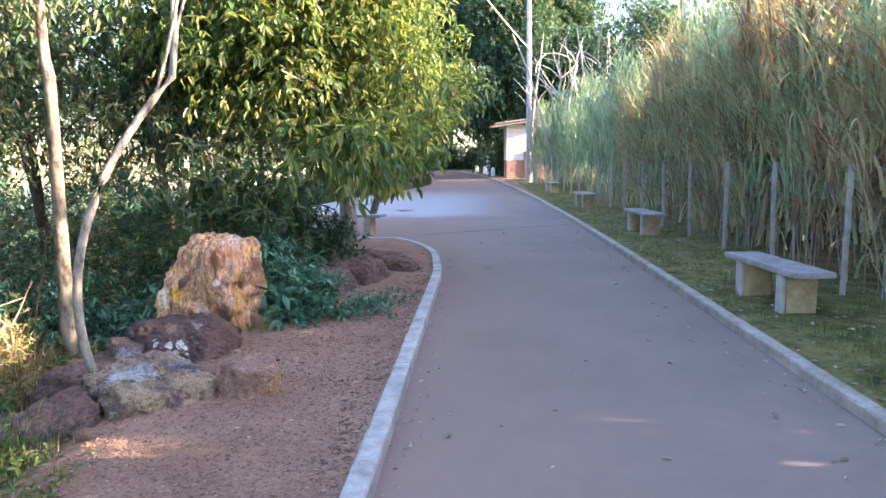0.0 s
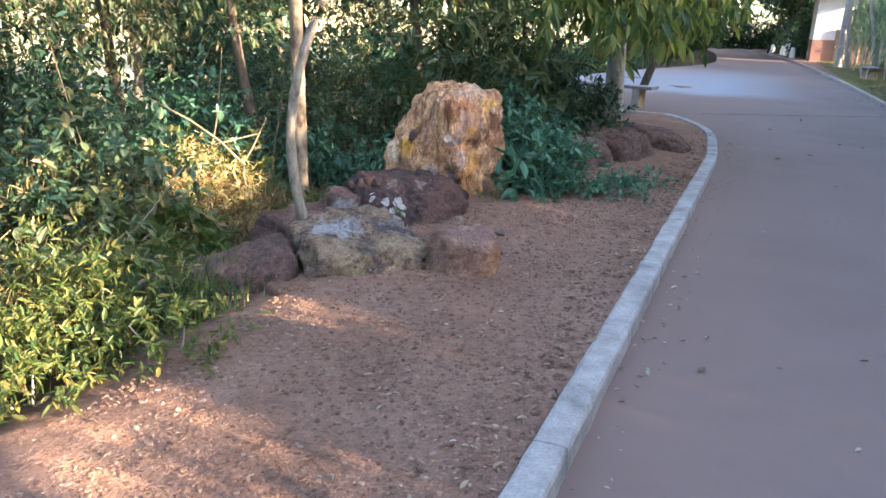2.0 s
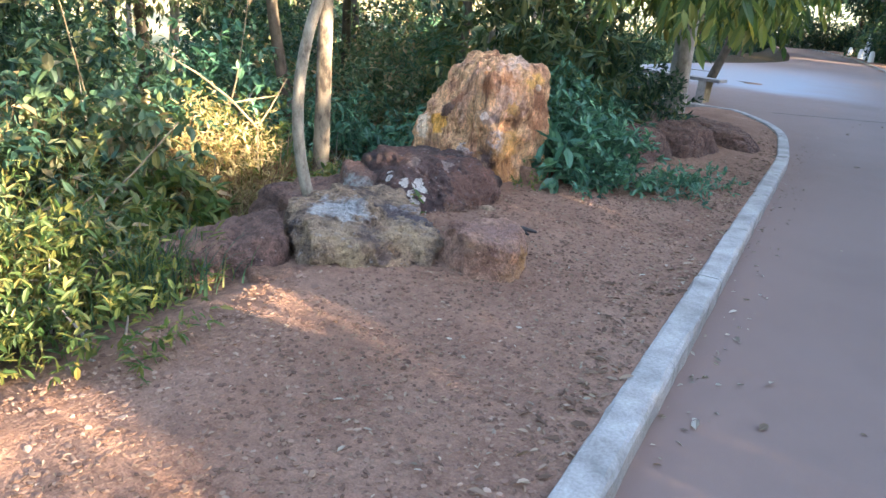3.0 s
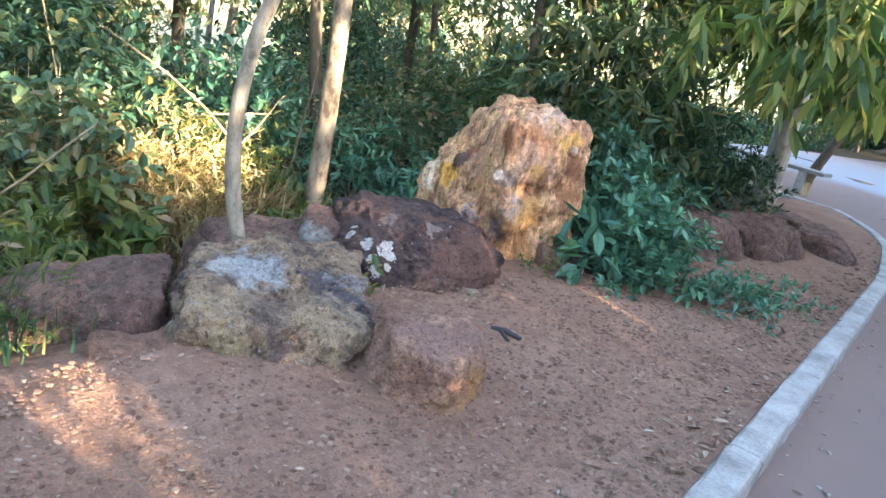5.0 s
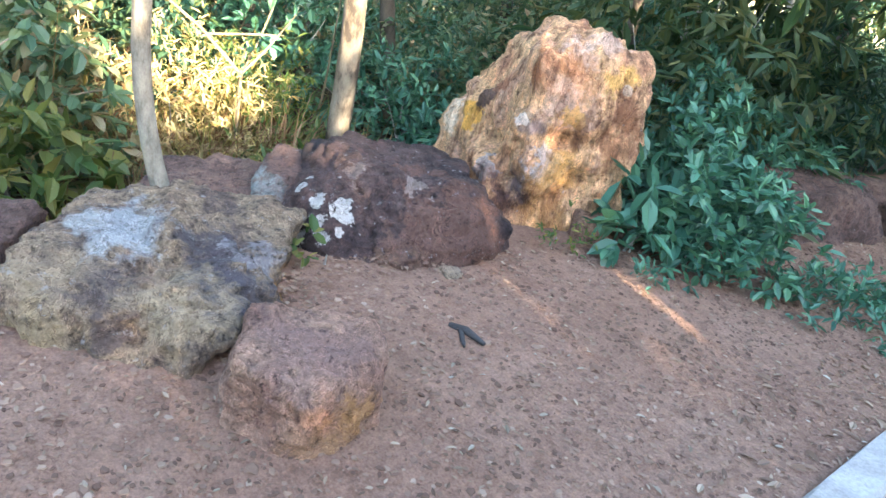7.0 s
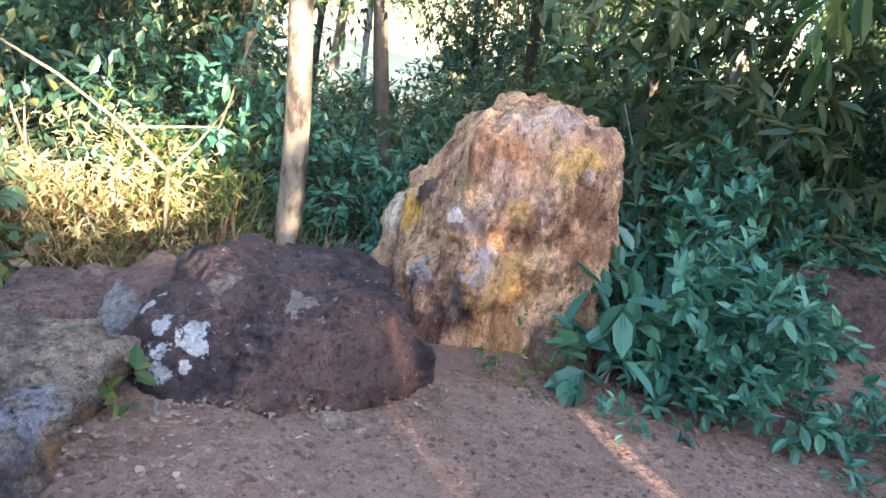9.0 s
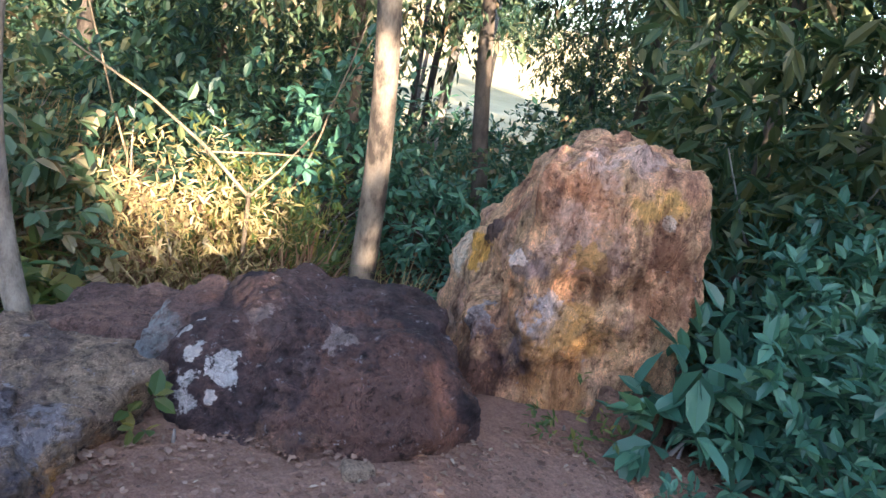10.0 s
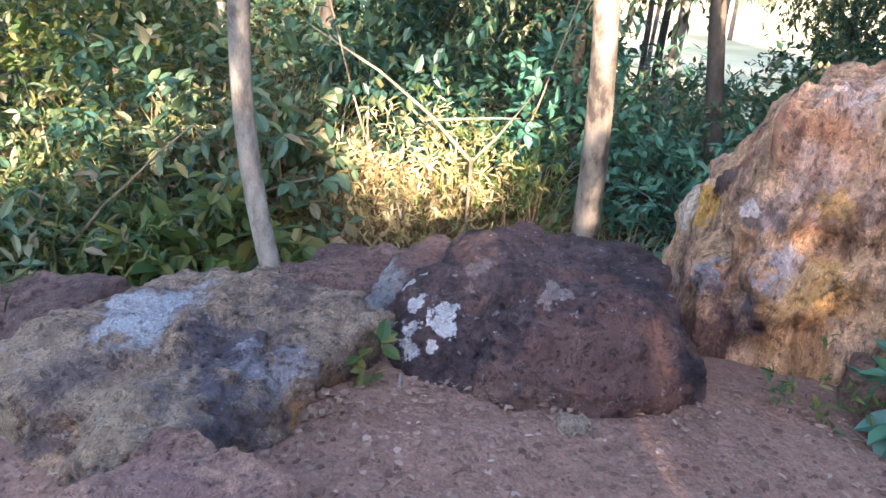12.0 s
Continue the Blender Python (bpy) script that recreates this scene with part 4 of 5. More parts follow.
pole = thing("utility_pole", "tall round grey concrete utility pole on the verge", "utility pole", (4.15, 47.0, 0))
part("shaft", tube_mesh("shaft", [[(0, 0, z, 0.21 - 0.007 * z) for z in np.linspace(-0.1, 14, 14)]], POST, 14), pole)
cable = thing("cable", "thin overhead cable tied to the utility pole", "cable", (4.15, 46.9, 8.3))
part("strand", tube_mesh("strand", [[(-0.75 * k, -1.4 * k, 0.62 * k - 0.02 * k * (6 - k), 0.045) for k in np.linspace(0, 7, 12)]], POST, 6), cable)
pole2 = thing("utility_pole", "slim grey pole standing among the reeds", "utility pole", (8.2, 27.0, 0.1))
part("shaft", tube_mesh("shaft", [[(0, 0, z, 0.10 - 0.004 * z) for z in np.linspace(-0.1, 10.5, 10)]], POST, 10), pole2)

house = thing("house", "small white plastered house with red plinth and tiled roof", "house", (3.05, 56.5, 0))
part("plinth", box_mesh("plinth", (6.0, 7.0, 1.45), RED_BAND, 0.02, (3.0, 3.5, 0.70)), house, "brick-red painted lower wall")
part("wall", box_mesh("wall", (5.96, 6.96, 2.65), PLASTER, 0.02, (3.0, 3.5, 2.75)), house, "white plaster wall")
roof = part("roof", box_mesh("roof", (7.6, 8.4, 0.14), TILE, 0.03, (3.0, 3.5, 3.62)), house, "low clay tile roof")
roof.rotation_euler = (radians(2.0), radians(-7), 0)
roof.location = (0, 0, 0.45)
for k in range(26):
    part("tile_row", tube_mesh("tile_row", [[(-0.75 + 7.5 * a, -0.65 + 0.33 * k, 3.60 + 0.92 * a + 0.011 * k + 0.45, 0.075) for a in np.linspace(0, 1, 5)]], TILE, 6), roof, at=(0, 0, 0.12))
    roof.children[-1].matrix_parent_inverse = roof.matrix_basis.inverted()
dr = part("door", box_mesh("door", (0.9, 0.08, 2.1), DARKWOOD, 0.01, (1.75, -0.03, 1.05)), house, "dark painted door")
part("handle", box_mesh("handle", (0.04, 0.06, 0.14), POST, 0.01, (1.4, -0.09, 1.0)), dr)
w = part("window", box_mesh("window", (1.2, 0.06, 1.0), DARKWOOD, 0.01, (4.0, -0.02, 2.1)), house, "dark window")
part("sill", box_mesh("sill", (1.35, 0.16, 0.07), PLASTER, 0.01, (4.0, -0.07, 1.57)), w)

bol = None
for i, (x, y, s) in enumerate([(1.2, 62, 1.0), (1.9, 66, 1.0), (0.6, 72, 1.0), (2.3, 60.5, 0.9), (-0.2, 80, 1.0), (0.9, 68, 2.3)]):
    o = thing("bollard", "squat whitewashed concrete bollard beside the road" if s < 2 else "taller whitewashed concrete marker post", "bollard", (x + 0.9, y, 0.08), group="white bollards")
    part("shaft", tube_mesh("shaft", [[(0, 0, 0, 0.20), (0, 0, 0.5 * s, 0.19), (0, 0, 0.62 * s, 0.15)]], PLASTER, 10), o)
    part("cap", tube_mesh("cap", [[(0, 0, 0.60 * s, 0.17), (0, 0, 0.72 * s, 0.14), (0, 0, 0.76 * s, 0.02)]], PLASTER, 10), o)


# ---- trees ----
def limb(rng, start, way, length, r0, r1, n=7, bend=0.25, up=0.1):
    p, d = np.array(start, float), np.array(way, float)
    d /= np.linalg.norm(d)
    out = []
    for i in range(n):
        f = i / (n - 1)
        out.append((*p, r0 + (r1 - r0) * f))
        d = d + rng.normal(size=3) * bend / n * 2 + np.array([0, 0, up / n])
        d /= np.linalg.norm(d)
        p = p + d * length / (n - 1)
    return out


def crown_leaves(rng, clumps, per_clump, per_twig, twig, L, W, droop, lift=0.2):
    """Leafy twigs round clump middles: rows of x, y, z, radius."""
    Ps, Os = [], []
    for x, y, z, r in clumps:
        n = int(per_clump * (r / 0.6) ** 2)
        o = unit(rng, n)
        Ps.append(np.array([x, y, z]) + o * (r * rng.uniform(0.25, 1.0, n) ** 0.5)[:, None] * np.array([1, 1, 0.8]))
        Os.append(o)
    return spray(rng, np.concatenate(Ps), np.concatenate(Os), per_twig, twig, L, W, droop, lift)


def tree(label, trunk, bark, leaf_mat, seed, crown_at=None, crown_size=(2, 2, 1.5), n_clumps=16, clump_r=0.7, per_clump=60, per_twig=7, twig=0.3, L=0.10, W=0.035, droop=0.3, n_limbs=7, fine=False, sides=10, name="tree"):
    """A trunk (rows of x, y, z, radius in the world), limbs that reach into the crown, and a crown of leafy twigs in clumps."""
    rng = np.random.RandomState(seed)
    at = tuple(trunk[0][:3])
    ob = thing(name, label, "tree", at, group="trees")
    T = np.array(trunk, float) - np.array([*at, 0])
    part("trunk", tube_mesh("trunk", [T], bark, sides), ob)
    if crown_at is None:
        return ob
    c, s = np.array(crown_at) - np.array(at), np.array(crown_size)
    o = unit(rng, n_clumps)
    mids = c + o * s * (rng.uniform(0.15, 1.0, n_clumps) ** 0.45)[:, None]
    rad = clump_r * rng.uniform(0.7, 1.3, n_clumps)
    limbs = []
    for i in range(min(n_limbs, n_clumps)):
        f = T[int(len(T) * rng.uniform(0.72, 0.99))]
        v = mids[i] - f[:3]
        limbs.append(limb(rng, f[:3], v, np.linalg.norm(v), max(f[3] * 0.5, 0.012), 0.008, 8, 0.25, 0.0))
    for l in limbs:
        part("limb", tube_mesh("limb", [l], bark, 6), ob)
    P, D, N, LL, WW = crown_leaves(rng, np.c_[mids, rad], per_clump, per_twig, twig, L, W, droop)
    P = P + np.array(at)
    keep = P[:, 2] > ground_height(P[:, 0], P[:, 1]) + 0.3
    me = leaves("crown", P[keep], D[keep], N[keep], LL[keep], WW[keep], leaf_mat, fine=fine)
    me.transform(Matrix.Translation(-Vector(at)))
    part("crown", me, ob)
    return ob


zt = np.linspace(-0.3, 4.6, 26)
tree("slender tree with pale smooth bark and painted leaf shadows", [(-2.765 - 0.007 * z + 0.044 * z * z * (0.5 if z > 2.6 else 1), 6.777 + 0.018 * z - 0.073 * z * z * (0.6 if z > 2.6 else 1) , z, 0.070 - 0.009 * z) for z in zt],
     PALE_BARK, LEAF_TREE, 11, (-2.9, 5.8, 4.2), (1.9, 1.9, 1.0), 26, 0.55, 46, 7, 0.30, 0.10, 0.034, 0.45, 9)
zs = np.linspace(-0.1, 2.35, 18)
sap = [(-1.684 - 0.266 * z + 0.214 * z * z, 5.385 - 0.347 * z + 0.18 * z * z, z, 0.036 - 0.004 * z) for z in zs]
sap += [(sap[-1][0] + 0.02, sap[-1][1] + 0.05, 2.35 + 0.3 * k, 0.027 - 0.004 * k) for k in range(1, 5)]
tree("thin curved sapling growing behind the grey boulder", sap, SAPLING_BARK, LEAF_TREE, 12, (-0.9, 5.8, 4.1), (1.0, 1.3, 0.6), 12, 0.45, 40, 7, 0.28, 0.09, 0.03, 0.5, 4, name="sapling")
street = tree("leafy street tree with grey trunk and hanging leaves", [(-1.44 - 0.02 * z + 0.012 * z * z, 14.2 - 0.12 * z, z, 0.17 - 0.018 * z) for z in np.linspace(-0.1, 4.4, 14)],
     GREY_BARK, LEAF_STREET, 13, (-1.35, 11.4, 3.5), (2.1, 3.3, 1.3), 92, 0.60, 84, 8, 0.32, 0.125, 0.046, 0.6, 14, True)
rh = np.random.RandomState(19)
HANG = [(-0.30, 8.25, 1.95, 0.30), (0.02, 9.1, 2.05, 0.38), (-0.50, 9.0, 1.90, 0.38), (-0.85, 8.05, 1.98, 0.26), (-0.30, 10.2, 2.0, 0.48), (0.15, 11.0, 2.25, 0.5), (-0.05, 12.2, 2.05, 0.5), (-0.70, 10.9, 1.85, 0.42), (-0.9, 9.7, 2.1, 0.4)]
for x, y, z, r in HANG:
    v = np.array([x, y, z + 0.25]) - np.array([-1.3, 13.75, 3.0])
    part("limb", tube_mesh("limb", [limb(rh, np.array([-1.3, 13.75, 3.0]) - np.array([-1.44, 14.2, -0.1]), v, np.linalg.norm(v), 0.035, 0.006, 9, 0.2, 0.15)], GREY_BARK, 6), street)
P, D, N, LL, WW = crown_leaves(rh, HANG, 90, 8, 0.26, 0.19, 0.060, 0.9)
me = leaves("hanging_foliage", P, D, N, LL, WW, LEAF_STREET, fine=True)
me.transform(Matrix.Translation((1.44, -14.2, 0.1)))
part("hanging_foliage", me, street)
tree("small dark leaning tree beside the far bench", [(-1.75 + 0.30 * z, 18.6, z, 0.10 - 0.014 * z) for z in np.linspace(-0.05, 3.2, 10)],
     DARK_BARK, LEAF_DARK, 14, (-0.9, 18.6, 3.4), (1.9, 2.2, 1.2), 30, 0.6, 40, 7, 0.34, 0.15, 0.05, 0.6, 9)
# wood on the slope: thin trunks with open crowns
rt = np.random.RandomState(31)
spots = [(-4.6, 2.6), (-5.6, 5.6), (-4.4, 8.4), (-6.6, 3.4), (-5.2, 10.6), (-7.8, 7.0), (-3.6, 11.4), (-6.4, 0.6), (-4.6, -0.8), (-8.6, 4.4), (-3.2, 14.6), (-6.8, 13.2), (-9.4, 1.4), (-3.4, 0.6), (-9.6, 10.2), (-4.9, 16.8), (-7.5, 17.5), (-2.9, 9.7), (-8.4, -1.6), (-11.5, 4.2), (-11.8, -0.4), (-12.5, 7.2), (-10.6, 6.2), (-13.5, 2.2), (-7.2, 9.2), (-10.5, 14.2), (-6.0, 7.8)]
for i, (x, y) in enumerate(spots):
    h = rt.uniform(3.0, 5.2)
    z0 = float(ground_height(x, y)) - 0.1
    lx, ly = rt.uniform(-0.12, 0.12, 2)
    tree("slim woodland tree with an open leafy crown", [(x + lx * z + 0.04 * math.sin(2 * z + i), y + ly * z, z0 + z, 0.075 - 0.010 * z) for z in np.linspace(0, h, 12)],
         DARK_BARK if i % 3 else GREY_BARK, (LEAF_DARK, LEAF_TREE, LEAF_MIX)[i % 3], 40 + i, (x + lx * h, y + ly * h, z0 + h * 0.86), (1.5, 1.5, 1.3), 20, 0.6, 48, 7, 0.32, 0.12, 0.042, 0.4, 7, sides=7)
for i, (x, y) in enumerate([(-12.5, 11.2), (-13.5, 13.4), (-16.5, 13.2), (-11.4, 12.2)]):
    z0 = float(ground_height(x, y)) - 0.1
    tree("thin bare trunk at the edge of the field", [(x + 0.1 * math.sin(z + i) + 0.05 * z * (-1) ** i, y, z0 + z, 0.07 - 0.006 * z) for z in np.linspace(0, 7, 12)], GREY_BARK if i % 2 else DARK_BARK, None, 0, sides=7)
# tall trees past the bend and behind the reeds
for i, (x, y, h, r, mt) in enumerate([(-7.5, 24, 7, 2.6, LEAF_TREE), (-10, 33, 9, 3.2, LEAF_DARK), (-6.5, 44, 9, 3.2, LEAF_DARK), (-5.5, 55, 10, 3.4, LEAF_DARK), (-8, 66, 11, 3.8, LEAF_DARK), (-12.0, 78, 16, 5.0, LEAF_DARK), (-3.0, 104, 28, 7.0, LEAF_DARK), (1.0, 86, 24, 5.6, LEAF_DARK), (4.8, 76, 20, 5.0, LEAF_DARK), (-8.5, 60, 14, 4.2, LEAF_DARK),
                                      (8.5, 84, 22, 5.4, LEAF_DARK), (9.5, 66, 12, 4.0, LEAF_DARK), (12, 50, 11, 4.0, LEAF_DARK), (-14, 80, 13, 5.0, LEAF_DARK), (11.5, 38, 10, 3.4, LEAF_DARK), (12.5, 26, 9, 3.2, LEAF_DARK), (12.5, 15, 6.5, 2.6, LEAF_DARK), (11.5, 7, 6, 2.6, LEAF_BLUE), (-18, 50, 11, 4.5, LEAF_DARK), (-14, 22, 8, 3.0, LEAF_TREE), (14, 96, 14, 5, LEAF_DARK), (-26, -4, 8, 3.4, LEAF_TREE), (-30, 4, 8, 3.6, LEAF_DARK), (-27, 10, 8, 3.4, LEAF_TREE), (-34, 17, 8, 3.0, LEAF_TREE), (-30, 36, 9, 3.6, LEAF_DARK), (-22, 30, 8, 3, LEAF_TREE), (-60, 40, 9, 4, LEAF_DARK), (-24, -14, 8, 3.4, LEAF_TREE)]):
    far = y > 40
    tree("tall dark tree at the edge of the park", [(x, y, z, 0.20 - 0.012 * z) for z in np.linspace(-0.4 if x > -8 else -2.2, h * 0.75, 8)], DARK_BARK, mt, 80 + i, (x, y, h * 0.60), (r, r, h * 0.42), 64 if y > 55 else 40, r * 0.42, 16 if y > 55 else 9 if far else 14, 7, 0.7, 0.42 if far else 0.26, 0.17 if far else 0.10, 0.35, 6, sides=8)
# bare grey stems with thin twigs beside the pole
rb = np.random.RandomState(9)
for i in range(7):
    x, y = 5.6 + rb.uniform(-1.2, 3.2), 44 + rb.uniform(-5, 8)
    ob = thing("bare_tree", "leafless grey tree with thin branching stems", "tree", (x, y, 0.05), group="bare trees")
    part("trunk", tube_mesh("trunk", [limb(rb, (0, 0, 0), (rb.uniform(-0.25, 0.1), 0, 1), 8.5, 0.13, 0.03, 9, 0.3, 0.1)], GREY_BARK, 7), ob)
    for k in range(9):
        part("limb", tube_mesh("limb", [limb(rb, (0, 0, rb.uniform(2.5, 7)), (rb.uniform(-1, 0.6), rb.uniform(-1, 1), 0.9), rb.uniform(1.5, 3.5), 0.045, 0.012, 7, 0.5, -0.2)], GREY_BARK, 5), ob)


# ---- underwood ----
ROCK_KEEP = [(-1.20, 5.17, 0.55), (-1.42, 6.05, 0.55), (-1.49, 6.98, 0.50), (-0.46, 5.21, 0.25)]


def clear_of_rocks(P):
    ok = np.ones(len(P), bool)
    for x, y, r in ROCK_KEEP:
        ok &= (P[:, 0] - x) ** 2 + (P[:, 1] - y) ** 2 > r * r
    return ok


def bush(label, at, size, n, leaf_mat, seed, per=6, twig=0.2, L=0.07, W=0.03, droop=0.3, lift=0.4, fine=False, stems=8, name="bush", shell=0.5):
    rng = np.random.RandomState(seed)
    x, y = at
    z0 = float(ground_height(x, y)) - 0.02
    s = np.array(size)
    ob = thing(name, label, "bush", (x, y, z0), group="bushes")
    o = unit(rng, n)
    o[:, 2] = np.abs(o[:, 2]) * 1.0 - 0.12
    P = o * s * (rng.uniform(0.05, 1.0, n) ** shell)[:, None]
    P *= (1 + 0.25 * np.sin(o[:, :1] * 5 + seed) * np.cos(o[:, 1:2] * 4 + seed * 2))
    paths = []
    for i in range(stems):
        q = P[rng.randint(n)] * 0.85
        paths.append(limb(rng, (rng.normal() * 0.05, rng.normal() * 0.05, -0.03), q, np.linalg.norm(q), 0.010, 0.003, 6, 0.3, 0.1))
    for q in paths:
        part("stem", tube_mesh("stem", [q], GREY_BARK, 5), ob)
    P = P + np.array([x, y, z0 + 0.02])
    P, D, N, LL, WW = spray(rng, P, o, per, twig, L, W, droop, lift)
    keep = P[:, 2] > ground_height(P[:, 0], P[:, 1]) + 0.012
    if name != "seedling":
        keep &= clear_of_rocks(P)
    me = leaves("foliage", P[keep], D[keep], N[keep], LL[keep], WW[keep], leaf_mat, fine=fine)
    me.transform(Matrix.Translation((-x, -y, -z0)))
    part("foliage", me, ob)
    return ob


# shrubs close to the boulders
bush("glossy blue-green shrub with oval leaves beside the tall boulder", (-0.70, 7.50), (0.40, 0.40, 0.58), 290, LEAF_BLUE, 1, 9, 0.10, 0.072, 0.032, 0.0, 0.8, True, 9)
bush("blue-green shrub with broad oval leaves", (-0.98, 7.40), (0.30, 0.30, 0.52), 60, LEAF_BLUE, 2, 5, 0.14, 0.115, 0.055, 0.45, 0.3, True, 6)
bush("dense blue-green shrub behind the boulders", (-1.18, 8.05), (0.46, 0.45, 0.85), 330, LEAF_BLUE, 3, 9, 0.12, 0.075, 0.033, 0.05, 0.7, True, 9)
bush("blue-green plant with broad oval leaves before the tall boulder", (-0.86, 7.10), (0.20, 0.19, 0.42), 26, LEAF_BLUE, 17, 5, 0.12, 0.125, 0.060, 0.4, 0.3, True, 5)
bush("low leafy weeds on the red bed", (-0.16, 7.85), (0.26, 0.42, 0.17), 90, LEAF_BLUE, 4, 6, 0.1, 0.06, 0.026, 0.2, 0.6, True, 6)
bush("low leafy weeds on the red bed", (0.06, 8.35), (0.2, 0.3, 0.16), 50, LEAF_BLUE, 5, 6, 0.1, 0.05, 0.022, 0.2, 0.6, True, 4)
bush("tall green shrub with long hanging lance leaves", (-1.75, 8.6), (0.95, 0.9, 2.3), 620, LEAF_TREE, 6, 8, 0.3, 0.14, 0.046, 0.6, 0.3, True, 12)
bush("tall dark shrub with long hanging lance leaves", (-1.6, 10.0), (0.8, 0.8, 1.5), 380, LEAF_DARK, 7, 8, 0.3, 0.15, 0.036, 0.6, 0.3, True, 10)
bush("dark leafy shrub under the street tree", (-2.5, 11.4), (0.9, 1.1, 1.8), 480, LEAF_DARK, 8, 7, 0.26, 0.11, 0.04, 0.4, 0.4, False, 10)
bush("dark leafy shrub under the street tree", (-2.9, 13.4), (1.0, 1.2, 1.6), 380, LEAF_DARK, 9, 7, 0.26, 0.11, 0.04, 0.4, 0.4, False, 8)
bush("dark leafy shrub at the street tree's foot", (-1.5, 12.7), (0.55, 0.7, 0.8), 240, LEAF_DARK, 10, 7, 0.2, 0.10, 0.042, 0.3, 0.4, False, 7)
bush("leafy blue-green weeds among the red boulders", (-1.15, 9.2), (0.4, 0.5, 0.55), 170, LEAF_BLUE, 16, 8, 0.14, 0.08, 0.034, 0.2, 0.5, True, 7)
# wall of bushes along the slope
rw = np.random.RandomState(77)
kinds = [(LEAF_DARK, 0.085, 0.045, "dark green bush in the underwood"), (LEAF_MIX, 0.07, 0.040, "woodland bush with green and withered leaves"), (LEAF_DARK, 0.11, 0.027, "dark narrow-leaved bush in the underwood"), (LEAF_LIME, 0.09, 0.042, "yellow-green bush in the underwood"), (LEAF_MIX, 0.055, 0.032, "small-leaved straggling bush on the slope")]
k = 0
for row, (x0, hgt, step) in enumerate([(-3.3, 1.05, 0.85), (-4.3, 1.5, 1.0), (-5.6, 1.9, 1.2), (-7.4, 2.5, 1.5), (-9.6, 3.0, 1.9)]):
    for y in np.arange(-1.2, 14.5, step):
        x = x0 + rw.uniform(-0.4, 0.4)
        yy = y + rw.uniform(-0.3, 0.3)
        if row == 0 and 5.3 < yy < 7.4:
            continue
        hh = hgt * rw.uniform(0.75, 1.2)
        # the slope opens towards the field beyond the tall boulder
        b = (yy - 5.5) / (0.55 - x)
        if 0.36 < b < 0.70:
            hh = min(hh, 0.75 + 0.10 * (-3 - x))
        mt, L, W, lab = kinds[(0, 1, 2, 1 if yy > 4.4 else 3, 4)[rw.randint(5)] if row else (1, 4 if yy > 4.4 else 3, 4, 1, 0)[rw.randint(5)]]
        if mt is LEAF_DARK and yy > 6.2 and row < 3:
            mt, lab = LEAF_BLUE, "bluish green bush in the underwood"
        vol = hh * step
        bush(lab, (x, yy), (0.62 * step + 0.25, 0.72 * step, hh), int(270 * vol / (1 + 0.35 * row)), mt, 200 + k, 7, 0.24, L * (1 + 0.12 * row), W * (1 + 0.12 * row), 0.3, 0.35, row < 2, 7)
        k += 1
for i, y in enumerate([-3.0, -1.3, 0.4, 2.1, 3.8, 5.5, 7.2, 8.7, 9.9, 16.0, 17.5, 19.0, 20.5]):
    bush("tall dark bush low on the slope", (-11.8 - 0.06 * y + 0.4 * math.sin(i * 2.1), y), (1.3, 1.3, 4.2 + 0.5 * math.sin(i * 1.7)), 1000, LEAF_DARK, 560 + i, 7, 0.4, 0.20, 0.10, 0.3, 0.3, False, 6)
bush("yellowish narrow-leaved plant among the dry grass", (-3.35, 6.35), (0.5, 0.55, 0.80), 330, LEAF_LIME, 590, 8, 0.2, 0.065, 0.018, 0.3, 0.5, True, 7)
bush("withered weeds among the dry grass", (-3.15, 5.75), (0.42, 0.45, 0.62), 230, STRAW, 591, 7, 0.18, 0.06, 0.018, 0.4, 0.4, True, 7)
# bushes by the side road and at the far bend
rq = np.random.RandomState(55)
for i in range(34):
    x, y = (rq.uniform(-12, -5.8), rq.uniform(15.5, 44)) if i < 22 else (rq.uniform(-5.5, -2.6), rq.uniform(14.6, 16.2))
    bush("dark bush at the mouth of the side road", (x, y), (1.4, 1.4, rq.uniform(1.6, 2.8)) if i < 22 else (0.7, 0.6, 1.1), 300, LEAF_DARK, 1000 + i, 7, 0.4, 0.20 if i < 22 else 0.10, 0.09 if i < 22 else 0.045, 0.3, 0.3, False, 5)
for i in range(26):
    x, y = (-16 + 1.5 * i, 100 + rq.uniform(-3, 3)) if i < 14 else (3.6 + rq.uniform(-0.6, 2.5), 64 + 2.6 * (i - 14))
    bush("dark thicket at the far bend of the road", (x, y), (2.2, 2.0, rq.uniform(3.5, 5.5)), 260, LEAF_DARK, 1100 + i, 7, 0.7, 0.42, 0.20, 0.3, 0.3, False, 4)
